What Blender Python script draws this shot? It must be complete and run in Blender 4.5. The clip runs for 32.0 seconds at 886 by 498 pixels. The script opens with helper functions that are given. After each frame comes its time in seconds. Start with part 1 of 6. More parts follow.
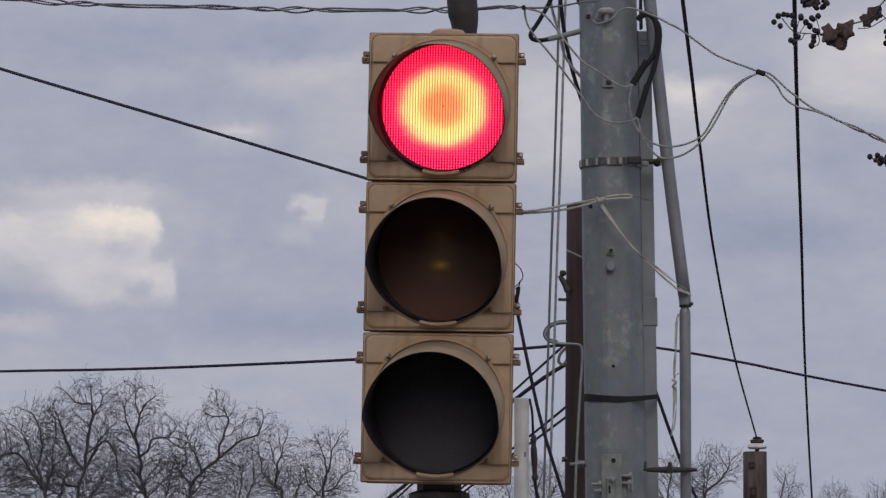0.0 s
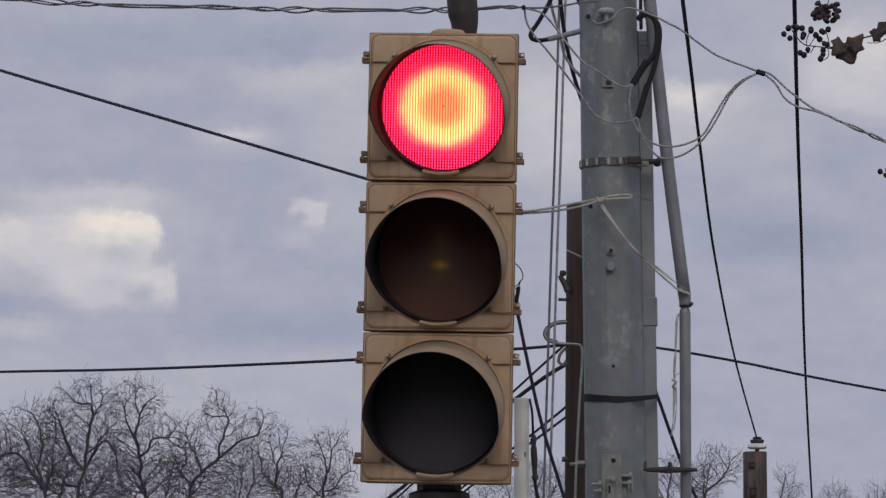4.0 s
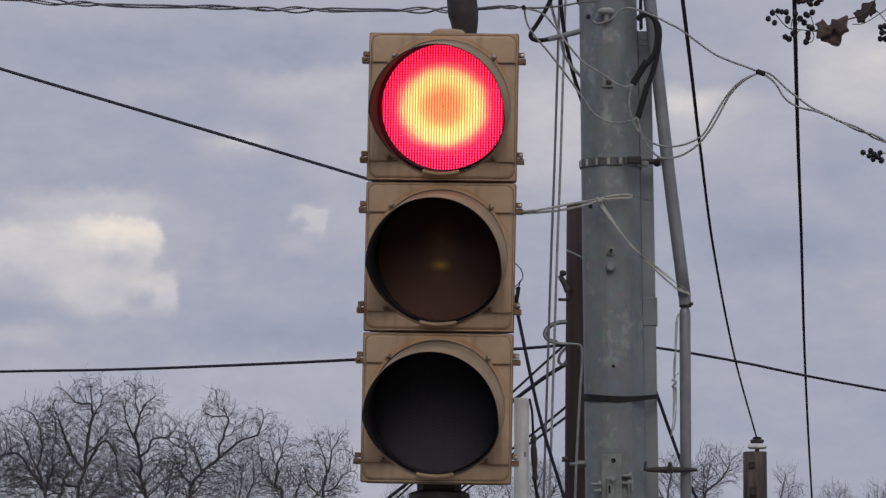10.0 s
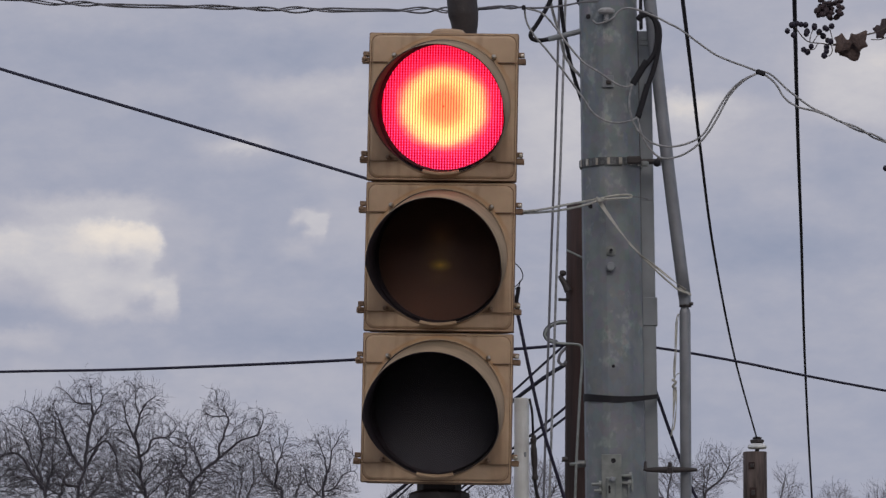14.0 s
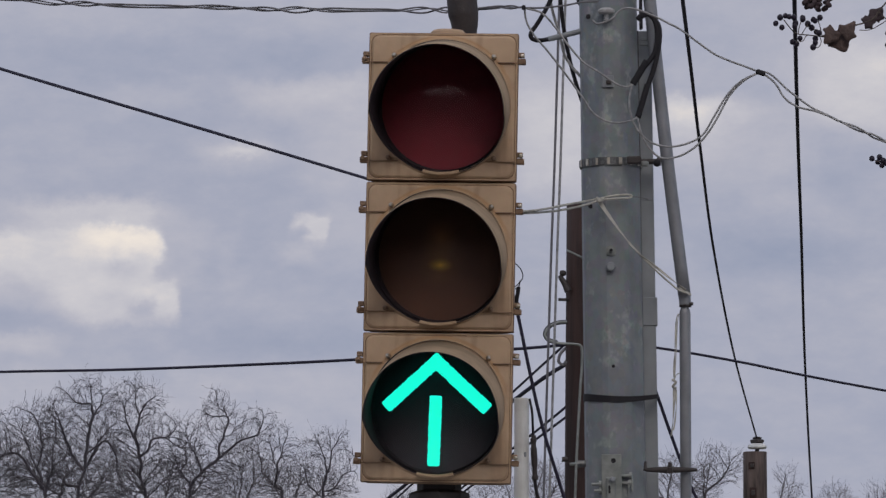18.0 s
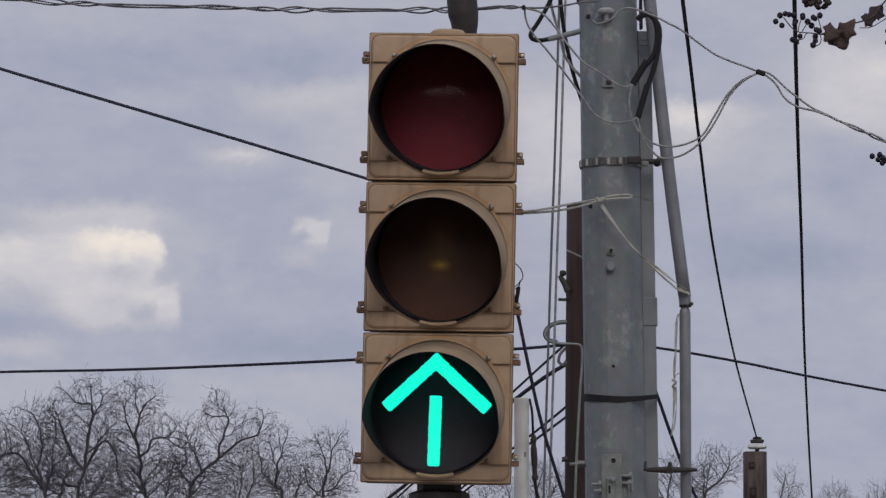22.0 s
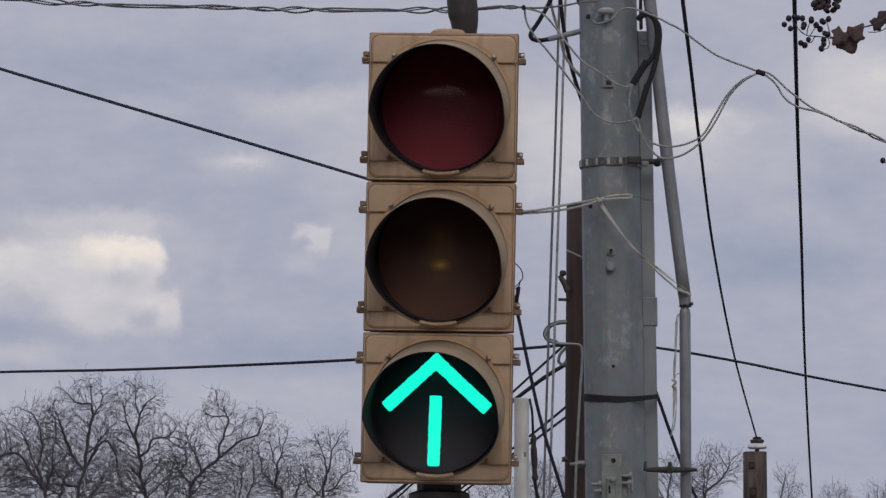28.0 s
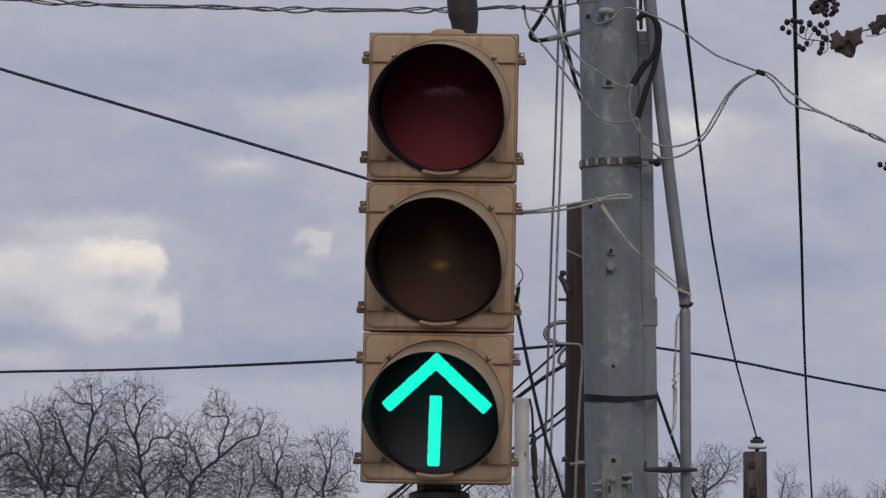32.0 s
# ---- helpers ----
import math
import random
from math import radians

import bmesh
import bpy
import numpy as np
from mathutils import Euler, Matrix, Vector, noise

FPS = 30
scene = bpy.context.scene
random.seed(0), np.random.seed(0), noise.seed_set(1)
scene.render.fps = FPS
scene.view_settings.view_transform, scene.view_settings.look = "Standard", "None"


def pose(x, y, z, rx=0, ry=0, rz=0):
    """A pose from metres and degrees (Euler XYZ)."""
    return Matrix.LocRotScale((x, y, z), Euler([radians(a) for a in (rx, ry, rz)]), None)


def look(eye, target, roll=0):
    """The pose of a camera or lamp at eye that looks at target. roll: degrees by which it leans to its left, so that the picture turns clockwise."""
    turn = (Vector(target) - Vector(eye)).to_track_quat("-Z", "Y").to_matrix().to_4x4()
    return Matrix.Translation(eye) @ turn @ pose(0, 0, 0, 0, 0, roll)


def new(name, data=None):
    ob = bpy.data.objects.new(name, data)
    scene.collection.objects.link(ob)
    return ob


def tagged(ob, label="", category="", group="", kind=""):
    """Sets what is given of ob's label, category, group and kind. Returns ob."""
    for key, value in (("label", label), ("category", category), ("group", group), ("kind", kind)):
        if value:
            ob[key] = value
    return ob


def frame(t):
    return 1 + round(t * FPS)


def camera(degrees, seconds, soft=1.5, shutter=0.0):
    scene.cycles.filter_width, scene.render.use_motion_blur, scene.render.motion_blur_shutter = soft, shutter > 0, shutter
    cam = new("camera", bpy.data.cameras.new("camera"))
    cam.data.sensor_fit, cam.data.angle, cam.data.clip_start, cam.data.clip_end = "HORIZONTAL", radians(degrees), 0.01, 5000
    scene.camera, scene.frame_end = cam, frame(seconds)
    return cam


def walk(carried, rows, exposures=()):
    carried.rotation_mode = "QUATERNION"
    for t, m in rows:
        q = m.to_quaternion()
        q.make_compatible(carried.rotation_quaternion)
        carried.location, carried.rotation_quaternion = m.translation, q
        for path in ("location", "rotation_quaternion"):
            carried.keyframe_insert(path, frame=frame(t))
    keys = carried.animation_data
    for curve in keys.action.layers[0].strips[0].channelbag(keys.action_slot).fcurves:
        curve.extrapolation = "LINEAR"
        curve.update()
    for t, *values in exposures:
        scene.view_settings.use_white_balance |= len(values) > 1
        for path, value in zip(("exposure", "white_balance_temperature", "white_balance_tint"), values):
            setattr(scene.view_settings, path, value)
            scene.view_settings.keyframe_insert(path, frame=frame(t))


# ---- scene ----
# A three-lamp traffic signal before a steel utility pole, bare trees and a cloudy sky.
EYE = (0.0, 0.0, 1.5)
cam = camera(11.0, 32.0, soft=1.4)
walk(cam, [(0.0, pose(*EYE, 96.0, 0, 0)), (32.0, pose(*EYE, 96.0, 0, 0))], [(0.0, -0.05), (15.2, -0.05), (16.4, 0.01), (32.0, 0.01)])

# ---- light ----
world = bpy.data.worlds.new("sky")
scene.world = world
world.use_nodes = True
wn = world.node_tree.nodes
wl = world.node_tree.links
wn.clear()
sky = wn.new("ShaderNodeTexSky")
sky.sky_type = "NISHITA"
sky.sun_disc = False
sky.sun_elevation = radians(38)
sky.sun_rotation = radians(174)
sky.dust_density = 4.0
grey = wn.new("ShaderNodeMix")
grey.data_type = "RGBA"
grey.inputs["Factor"].default_value = 0.72
grey.inputs["B"].default_value = (5.6, 5.9, 6.9, 1)
bg = wn.new("ShaderNodeBackground")
bg.inputs["Strength"].default_value = 0.088
wout = wn.new("ShaderNodeOutputWorld")
wl.new(sky.outputs["Color"], grey.inputs["A"])
wl.new(grey.outputs["Result"], bg.inputs["Color"])
wl.new(bg.outputs["Background"], wout.inputs["Surface"])

sun = bpy.data.lights.new("sun", "SUN")
sun.energy = 0.5
sun.angle = radians(25)
sun.color = (1.0, 0.95, 0.88)
sun_ob = new("sun", sun)
sun_ob.matrix_world = look((0, 0, 30), (-2.0, 18, 30 - 15))


# ---- materials ----
def mat(name, base, rough=0.6, metal=0.0, dark=None, scale=8.0, fine=60.0, bump=0.15, mix=0.6, stretch=(1, 1, 1), spec=0.5, coat=0.0):
    """A surface with broad stains and fine grain between base and dark."""
    m = bpy.data.materials.new(name)
    m.use_nodes = True
    n, l = m.node_tree.nodes, m.node_tree.links
    b = n["Principled BSDF"]
    dark = dark or tuple(c * 0.65 for c in base)
    co = n.new("ShaderNodeTexCoord")
    mp = n.new("ShaderNodeMapping")
    mp.inputs["Scale"].default_value = stretch
    l.new(co.outputs["Object"], mp.inputs["Vector"])
    broad = n.new("ShaderNodeTexNoise")
    broad.inputs["Scale"].default_value = scale
    broad.inputs["Detail"].default_value = 6
    broad.inputs["Roughness"].default_value = 0.6
    grain = n.new("ShaderNodeTexNoise")
    grain.inputs["Scale"].default_value = fine
    grain.inputs["Detail"].default_value = 4
    for t in (broad, grain):
        l.new(mp.outputs["Vector"], t.inputs["Vector"])
    ramp = n.new("ShaderNodeValToRGB")
    ramp.color_ramp.elements[0].position = 0.36
    ramp.color_ramp.elements[1].position = 0.66
    ramp.color_ramp.elements[0].color = (*dark, 1)
    ramp.color_ramp.elements[1].color = (*base, 1)
    l.new(broad.outputs["Fac"], ramp.inputs["Fac"])
    tone = n.new("ShaderNodeMix")
    tone.data_type = "RGBA"
    tone.blend_type = "OVERLAY"
    tone.inputs["Factor"].default_value = mix * 0.6
    l.new(ramp.outputs["Color"], tone.inputs["A"])
    l.new(grain.outputs["Color"], tone.inputs["B"])
    sat = n.new("ShaderNodeMix")
    sat.data_type = "RGBA"
    sat.inputs["Factor"].default_value = mix * 0.5
    sat.inputs["A"].default_value = (*base, 1)
    l.new(tone.outputs["Result"], sat.inputs["B"])
    two = n.new("ShaderNodeMix")
    two.data_type = "RGBA"
    two.inputs["Factor"].default_value = mix
    l.new(ramp.outputs["Color"], two.inputs["B"])
    l.new(sat.outputs["Result"], two.inputs["A"])
    l.new(two.outputs["Result"], b.inputs["Base Color"])
    vary = n.new("ShaderNodeMapRange")
    vary.inputs["To Min"].default_value = max(0.03, rough - 0.12)
    vary.inputs["To Max"].default_value = min(1.0, rough + 0.12)
    l.new(grain.outputs["Fac"], vary.inputs["Value"])
    l.new(vary.outputs["Result"], b.inputs["Roughness"])
    b.inputs["Metallic"].default_value = metal
    b.inputs["Specular IOR Level"].default_value = spec
    b.inputs["Coat Weight"].default_value = coat
    bp = n.new("ShaderNodeBump")
    bp.inputs["Strength"].default_value = bump
    bp.inputs["Distance"].default_value = 0.004
    l.new(grain.outputs["Fac"], bp.inputs["Height"])
    l.new(bp.outputs["Normal"], b.inputs["Normal"])
    return m


def math_node(n, l, op, a, b=None):
    k = n.new("ShaderNodeMath")
    k.operation = op
    for i, v in enumerate((a, b)):
        if v is None:
            continue
        if isinstance(v, (int, float)):
            k.inputs[i].default_value = v
        else:
            l.new(v, k.inputs[i])
    return k.outputs[0]


TAN = mat("faded_tan_paint", (0.55, 0.385, 0.255), 0.6, dark=(0.42, 0.285, 0.18), scale=7, fine=55, bump=0.15, mix=0.75)


def weathered(m, stain, share):
    """Rain streaks, rusty blotches and small chips over old paint."""
    n, l = m.node_tree.nodes, m.node_tree.links
    b = n["Principled BSDF"]
    colour = b.inputs["Base Color"].links[0].from_socket
    co = n.new("ShaderNodeTexCoord")
    for stretch, scale, low, high, tint, k in (((1, 1, 0.10), 38, 0.52, 0.74, stain, share), ((1, 1, 1), 11, 0.56, 0.72, tuple(c * 0.8 for c in stain), share * 0.9), ((1, 1, 1), 70, 0.66, 0.72, tuple(min(1.0, c * 2.3) for c in stain), share * 0.7)):
        mp = n.new("ShaderNodeMapping")
        mp.inputs["Scale"].default_value = stretch
        l.new(co.outputs["Object"], mp.inputs["Vector"])
        t = n.new("ShaderNodeTexNoise")
        t.inputs["Scale"].default_value = scale
        t.inputs["Detail"].default_value = 5
        l.new(mp.outputs["Vector"], t.inputs["Vector"])
        mr = n.new("ShaderNodeMapRange")
        mr.inputs["From Min"].default_value, mr.inputs["From Max"].default_value = low, high
        mr.inputs["To Max"].default_value = k
        l.new(t.outputs["Fac"], mr.inputs["Value"])
        mx = n.new("ShaderNodeMix")
        mx.data_type = "RGBA"
        l.new(mr.outputs["Result"], mx.inputs["Factor"])
        l.new(colour, mx.inputs["A"])
        mx.inputs["B"].default_value = (*tint, 1)
        colour = mx.outputs["Result"]
    # rust run along the seat of the visor
    sep = n.new("ShaderNodeSeparateXYZ")
    l.new(co.outputs["Object"], sep.inputs[0])
    x, z = sep.outputs["X"], sep.outputs["Z"]
    r = math_node(n, l, "SQRT", math_node(n, l, "ADD", math_node(n, l, "MULTIPLY", x, x), math_node(n, l, "MULTIPLY", z, z)))
    off = math_node(n, l, "ABSOLUTE", math_node(n, l, "SUBTRACT", math_node(n, l, "ADD", r, math_node(n, l, "MULTIPLY", t.outputs["Fac"], 0.006)), 0.1675))
    ring = n.new("ShaderNodeMapRange")
    ring.inputs["From Min"].default_value, ring.inputs["From Max"].default_value = 0.0065, 0.002
    ring.inputs["To Max"].default_value = 0.55
    l.new(off, ring.inputs["Value"])
    upper = n.new("ShaderNodeMapRange")
    upper.inputs["From Min"].default_value, upper.inputs["From Max"].default_value = 0.02, 0.09
    l.new(z, upper.inputs["Value"])
    mx = n.new("ShaderNodeMix")
    mx.data_type = "RGBA"
    l.new(math_node(n, l, "MULTIPLY", ring.outputs["Result"], upper.outputs["Result"]), mx.inputs["Factor"])
    l.new(colour, mx.inputs["A"])
    mx.inputs["B"].default_value = (0.42, 0.22, 0.085, 1)
    l.new(mx.outputs["Result"], b.inputs["Base Color"])


weathered(TAN, (0.26, 0.155, 0.095), 0.42)
TAN_EDGE = mat("stained_shaded_tan_paint", (0.34, 0.22, 0.135), 0.65, dark=(0.17, 0.10, 0.065), scale=14, fine=60, mix=0.8)
VISOR_OUT = mat("dirty_tan_paint", (0.46, 0.335, 0.228), 0.85, spec=0.12, dark=(0.24, 0.185, 0.130), scale=9, fine=60, bump=0.15, mix=0.85)
RUST = mat("rust_stained_metal", (0.33, 0.22, 0.145), 0.7, dark=(0.13, 0.075, 0.05), scale=40, fine=160, mix=0.8)
BLACK = mat("flat_black_paint", (0.034, 0.031, 0.035), 0.7, dark=(0.024, 0.022, 0.025), scale=20, bump=0.05, spec=0.3)
VISOR_IN = mat("faded_black_paint", (0.050, 0.038, 0.046), 0.85, dark=(0.038, 0.029, 0.035), scale=20, bump=0.05, spec=0.25)
ARM = mat("dark_brown_iron", (0.045, 0.035, 0.035), 0.6, dark=(0.025, 0.02, 0.022), scale=25, fine=120, bump=0.3)
SCREW = mat("zinc_screw", (0.62, 0.58, 0.52), 0.35, metal=0.9, dark=(0.4, 0.33, 0.25), scale=90)
def galvanised():
    """Dull zinc: soft spangle, pale chalky drips and darker streaks."""
    m = mat("mottled_galvanised_steel", (0.262, 0.280, 0.302), 0.6, metal=0.15, dark=(0.180, 0.198, 0.220), scale=9, fine=55, bump=0.1, mix=0.9)
    n, l = m.node_tree.nodes, m.node_tree.links
    b = n["Principled BSDF"]
    old = b.inputs["Base Color"].links[0].from_socket
    co = n.new("ShaderNodeTexCoord")
    mp = n.new("ShaderNodeMapping")
    mp.inputs["Scale"].default_value = (1.0, 1.0, 0.75)
    l.new(co.outputs["Object"], mp.inputs["Vector"])
    spot = n.new("ShaderNodeTexNoise")
    spot.inputs["Scale"].default_value = 34
    spot.inputs["Detail"].default_value = 5
    spot.inputs["Roughness"].default_value = 0.6
    l.new(mp.outputs["Vector"], spot.inputs["Vector"])
    wide = n.new("ShaderNodeTexNoise")
    wide.inputs["Scale"].default_value = 7
    l.new(mp.outputs["Vector"], wide.inputs["Vector"])
    both = math_node(n, l, "ADD", math_node(n, l, "MULTIPLY", spot.outputs["Fac"], 0.7), math_node(n, l, "MULTIPLY", wide.outputs["Fac"], 0.3))
    mask = n.new("ShaderNodeMapRange")
    mask.inputs["From Min"].default_value, mask.inputs["From Max"].default_value = 0.555, 0.64
    mask.inputs["To Max"].default_value = 0.6
    l.new(both, mask.inputs["Value"])
    mx = n.new("ShaderNodeMix")
    mx.data_type = "RGBA"
    l.new(mask.outputs["Result"], mx.inputs["Factor"])
    l.new(old, mx.inputs["A"])
    mx.inputs["B"].default_value = (0.40, 0.425, 0.41, 1)
    cell = n.new("ShaderNodeTexVoronoi")
    cell.inputs["Scale"].default_value = 60
    l.new(mp.outputs["Vector"], cell.inputs["Vector"])
    sp = n.new("ShaderNodeMix")
    sp.data_type = "RGBA"
    sp.blend_type = "MULTIPLY"
    sp.inputs["Factor"].default_value = 0.12
    l.new(mx.outputs["Result"], sp.inputs["A"])
    l.new(cell.outputs["Color"], sp.inputs["B"])
    l.new(sp.outputs["Result"], b.inputs["Base Color"])
    return m


GALV = galvanised()
GALV_DUCT = mat("dull_grey_steel", (0.28, 0.295, 0.318), 0.6, metal=0.2, dark=(0.21, 0.225, 0.245), scale=9, fine=80, bump=0.08)
GALV_LIGHT = mat("bright_zinc_plate", (0.29, 0.305, 0.30), 0.55, metal=0.35, dark=(0.17, 0.18, 0.175), scale=30, fine=120, mix=0.8)
CONDUIT = mat("grey_conduit", (0.27, 0.275, 0.30), 0.5, metal=0.3, dark=(0.19, 0.195, 0.215), scale=18, fine=90, bump=0.06)
STRAP = mat("ribbed_steel_strap", (0.20, 0.205, 0.21), 0.45, metal=0.5, dark=(0.07, 0.07, 0.075), scale=60, fine=150, mix=0.9)
RUBBER = mat("black_rubber", (0.026, 0.024, 0.029), 0.7, dark=(0.016, 0.015, 0.019), scale=40, spec=0.25)
WIRE_DARK = mat("dark_weathered_cable", (0.044, 0.040, 0.066), 0.85, spec=0.12, dark=(0.029, 0.027, 0.046), scale=10)
WIRE_GREY = mat("grey_aluminium_wire", (0.39, 0.385, 0.395), 0.55, metal=0.25, dark=(0.165, 0.163, 0.170), scale=60)
WIRE_MID = mat("weathered_grey_strand", (0.185, 0.178, 0.20), 0.65, metal=0.15, dark=(0.10, 0.096, 0.11), scale=60)
ROPE = mat("pale_tie_wire", (0.52, 0.50, 0.455), 0.75, dark=(0.27, 0.255, 0.23), scale=70, fine=200)
PVC = mat("white_plastic_pipe", (0.86, 0.86, 0.86), 0.5, dark=(0.6, 0.59, 0.57), scale=12, bump=0.05)
WOOD = mat("dark_creosoted_wood", (0.060, 0.031, 0.027), 0.85, dark=(0.022, 0.012, 0.011), scale=22, fine=90, bump=0.6, mix=0.9, stretch=(1, 1, 0.08))
WOOD_GREY = mat("grey_brown_old_wood", (0.112, 0.082, 0.074), 0.85, dark=(0.030, 0.021, 0.020), scale=24, fine=70, bump=0.6, mix=0.9, stretch=(1, 1, 0.12))
GLAZED = mat("grey_glazed_insulator", (0.46, 0.45, 0.46), 0.4, dark=(0.32, 0.315, 0.325), scale=40, bump=0.05)
PORCELAIN = mat("white_porcelain", (0.72, 0.72, 0.72), 0.25, dark=(0.55, 0.55, 0.56), scale=30, bump=0.02)
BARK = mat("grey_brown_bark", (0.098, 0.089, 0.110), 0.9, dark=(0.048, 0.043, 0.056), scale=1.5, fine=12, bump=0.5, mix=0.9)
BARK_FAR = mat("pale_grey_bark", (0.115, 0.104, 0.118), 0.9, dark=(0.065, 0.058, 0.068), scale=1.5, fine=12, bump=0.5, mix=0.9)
STEM = mat("brown_vine_stem", (0.105, 0.082, 0.072), 0.8, dark=(0.06, 0.045, 0.04), scale=80, fine=300)
LEAF = mat("withered_brown_leaf", (0.122, 0.080, 0.070), 0.75, dark=(0.050, 0.031, 0.030), scale=45, fine=180, bump=0.4, mix=0.9)
LEAF_RED = mat("withered_purple_leaf", (0.055, 0.034, 0.040), 0.75, dark=(0.035, 0.022, 0.026), scale=45, fine=180, bump=0.4, mix=0.9)
BERRY = mat("dark_blue_berry_skin", (0.024, 0.018, 0.034), 0.5, spec=0.3, dark=(0.015, 0.012, 0.021), scale=90, bump=0.05)
WALL = mat("plain_brown_stucco", (0.12, 0.095, 0.08), 0.9, dark=(0.08, 0.065, 0.055), scale=1.5, fine=60, bump=0.3)
# unseen asphalt road, made pale to bounce light up into the visors
ROAD = mat("pale_bounce_road", (0.25, 0.245, 0.235), 0.9, dark=(0.17, 0.165, 0.16), scale=0.6, fine=120, bump=0.5)
GRASS = mat("winter_grass", (0.12, 0.115, 0.055), 0.95, dark=(0.075, 0.08, 0.035), scale=0.4, fine=30, bump=0.6, mix=0.9)
CONCRETE = mat("pale_concrete", (0.34, 0.33, 0.31), 0.9, dark=(0.25, 0.245, 0.23), scale=2, fine=90, bump=0.3)
PAINT = mat("dark_blue_grey_car_paint", (0.026, 0.027, 0.042), 0.45, dark=(0.020, 0.021, 0.034), scale=3, fine=400, bump=0.01, spec=0.15, coat=0.04)
CARGLASS = mat("dark_car_glass", (0.015, 0.017, 0.02), 0.08, dark=(0.012, 0.013, 0.015), scale=3, bump=0.0)
CHROME = mat("car_chrome", (0.6, 0.6, 0.62), 0.15, metal=1.0, scale=20, bump=0.0)
BOARD_RED = mat("unlit_red_lamp", (0.26, 0.005, 0.022), 0.5, dark=(0.21, 0.004, 0.018), scale=30, fine=500, bump=0.1)
BOARD_AMBER = mat("unlit_amber_lamp_painted_glow", (0.115, 0.040, 0.020), 0.5, dark=(0.092, 0.032, 0.016), scale=30, fine=500, bump=0.1)


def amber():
    """Paints into the amber colour a bulb glow low in mid-lens, mirrored above."""
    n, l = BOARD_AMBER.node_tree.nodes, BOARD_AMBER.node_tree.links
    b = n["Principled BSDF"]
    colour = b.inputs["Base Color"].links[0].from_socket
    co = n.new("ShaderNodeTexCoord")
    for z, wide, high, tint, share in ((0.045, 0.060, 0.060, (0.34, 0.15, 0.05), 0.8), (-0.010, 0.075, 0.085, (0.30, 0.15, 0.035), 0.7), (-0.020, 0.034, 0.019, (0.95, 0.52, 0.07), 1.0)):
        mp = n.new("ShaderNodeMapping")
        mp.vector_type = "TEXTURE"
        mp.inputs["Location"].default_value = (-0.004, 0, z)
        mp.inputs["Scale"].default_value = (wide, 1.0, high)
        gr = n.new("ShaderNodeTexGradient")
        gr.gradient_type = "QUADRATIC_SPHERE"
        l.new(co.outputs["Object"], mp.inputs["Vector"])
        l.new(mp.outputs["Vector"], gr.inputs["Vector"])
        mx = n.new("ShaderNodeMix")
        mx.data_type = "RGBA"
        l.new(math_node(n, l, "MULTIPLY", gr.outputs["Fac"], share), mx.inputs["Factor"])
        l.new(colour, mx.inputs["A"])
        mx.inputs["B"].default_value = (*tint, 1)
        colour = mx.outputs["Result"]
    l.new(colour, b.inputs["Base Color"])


amber()
BOARD_GREEN = mat("unlit_smoked_lamp", (0.032, 0.028, 0.038), 0.5, dark=(0.025, 0.022, 0.030), scale=30, fine=500, bump=0.1)


def glass(name, rough=0.10, ior=1.45, tint=(0.9, 0.8, 0.9), share=0.03):
    """Thin clear glass: what lies behind shows through, with a soft gloss on top."""
    m = bpy.data.materials.new(name)
    m.use_nodes = True
    n, l = m.node_tree.nodes, m.node_tree.links
    n.clear()
    clear = n.new("ShaderNodeBsdfTransparent")
    gloss = n.new("ShaderNodeBsdfGlossy")
    gloss.inputs["Roughness"].default_value = rough
    fres = n.new("ShaderNodeFresnel")
    fres.inputs["IOR"].default_value = ior
    mix = n.new("ShaderNodeMixShader")
    l.new(fres.outputs[0], mix.inputs[0])
    l.new(clear.outputs[0], mix.inputs[1])
    l.new(gloss.outputs[0], mix.inputs[2])
    # a broad sheen, added to lift the dark lens as camera glare would
    sheen = n.new("ShaderNodeBsdfGlossy")
    sheen.inputs["Roughness"].default_value = 0.62
    sheen.inputs["Color"].default_value = (*tint, 1)
    both = n.new("ShaderNodeMixShader")
    both.inputs[0].default_value = share
    l.new(mix.outputs[0], both.inputs[1])
    l.new(sheen.outputs[0], both.inputs[2])
    mix = both
    # a thin dusty film, added to lift the blacks as camera glare does
    dust_glare = n.new("ShaderNodeBsdfDiffuse")
    dust_glare.inputs["Color"].default_value = (*(0.42 * c for c in tint), 1)
    co = n.new("ShaderNodeTexCoord")
    no = n.new("ShaderNodeTexNoise")
    no.inputs["Scale"].default_value = 22
    no.inputs["Detail"].default_value = 5
    l.new(co.outputs["Object"], no.inputs["Vector"])
    veil = n.new("ShaderNodeMapRange")
    veil.inputs["To Min"].default_value, veil.inputs["To Max"].default_value = 0.008, 0.026
    l.new(no.outputs["Fac"], veil.inputs["Value"])
    film = n.new("ShaderNodeMixShader")
    l.new(veil.outputs["Result"], film.inputs[0])
    l.new(mix.outputs[0], film.inputs[1])
    l.new(dust_glare.outputs[0], film.inputs[2])
    mix = film
    out = n.new("ShaderNodeOutputMaterial")
    l.new(mix.outputs[0], out.inputs["Surface"])
    return m


LENS = glass("clear_lens", ior=1.40)
LENS_RED = glass("red_lens", 0.10, 1.38, (0.9, 0.30, 0.38), 0.012)
LENS_AMBER = glass("pebbled_amber_lens", 0.40, 1.28, (0.9, 0.38, 0.20), 0.010)


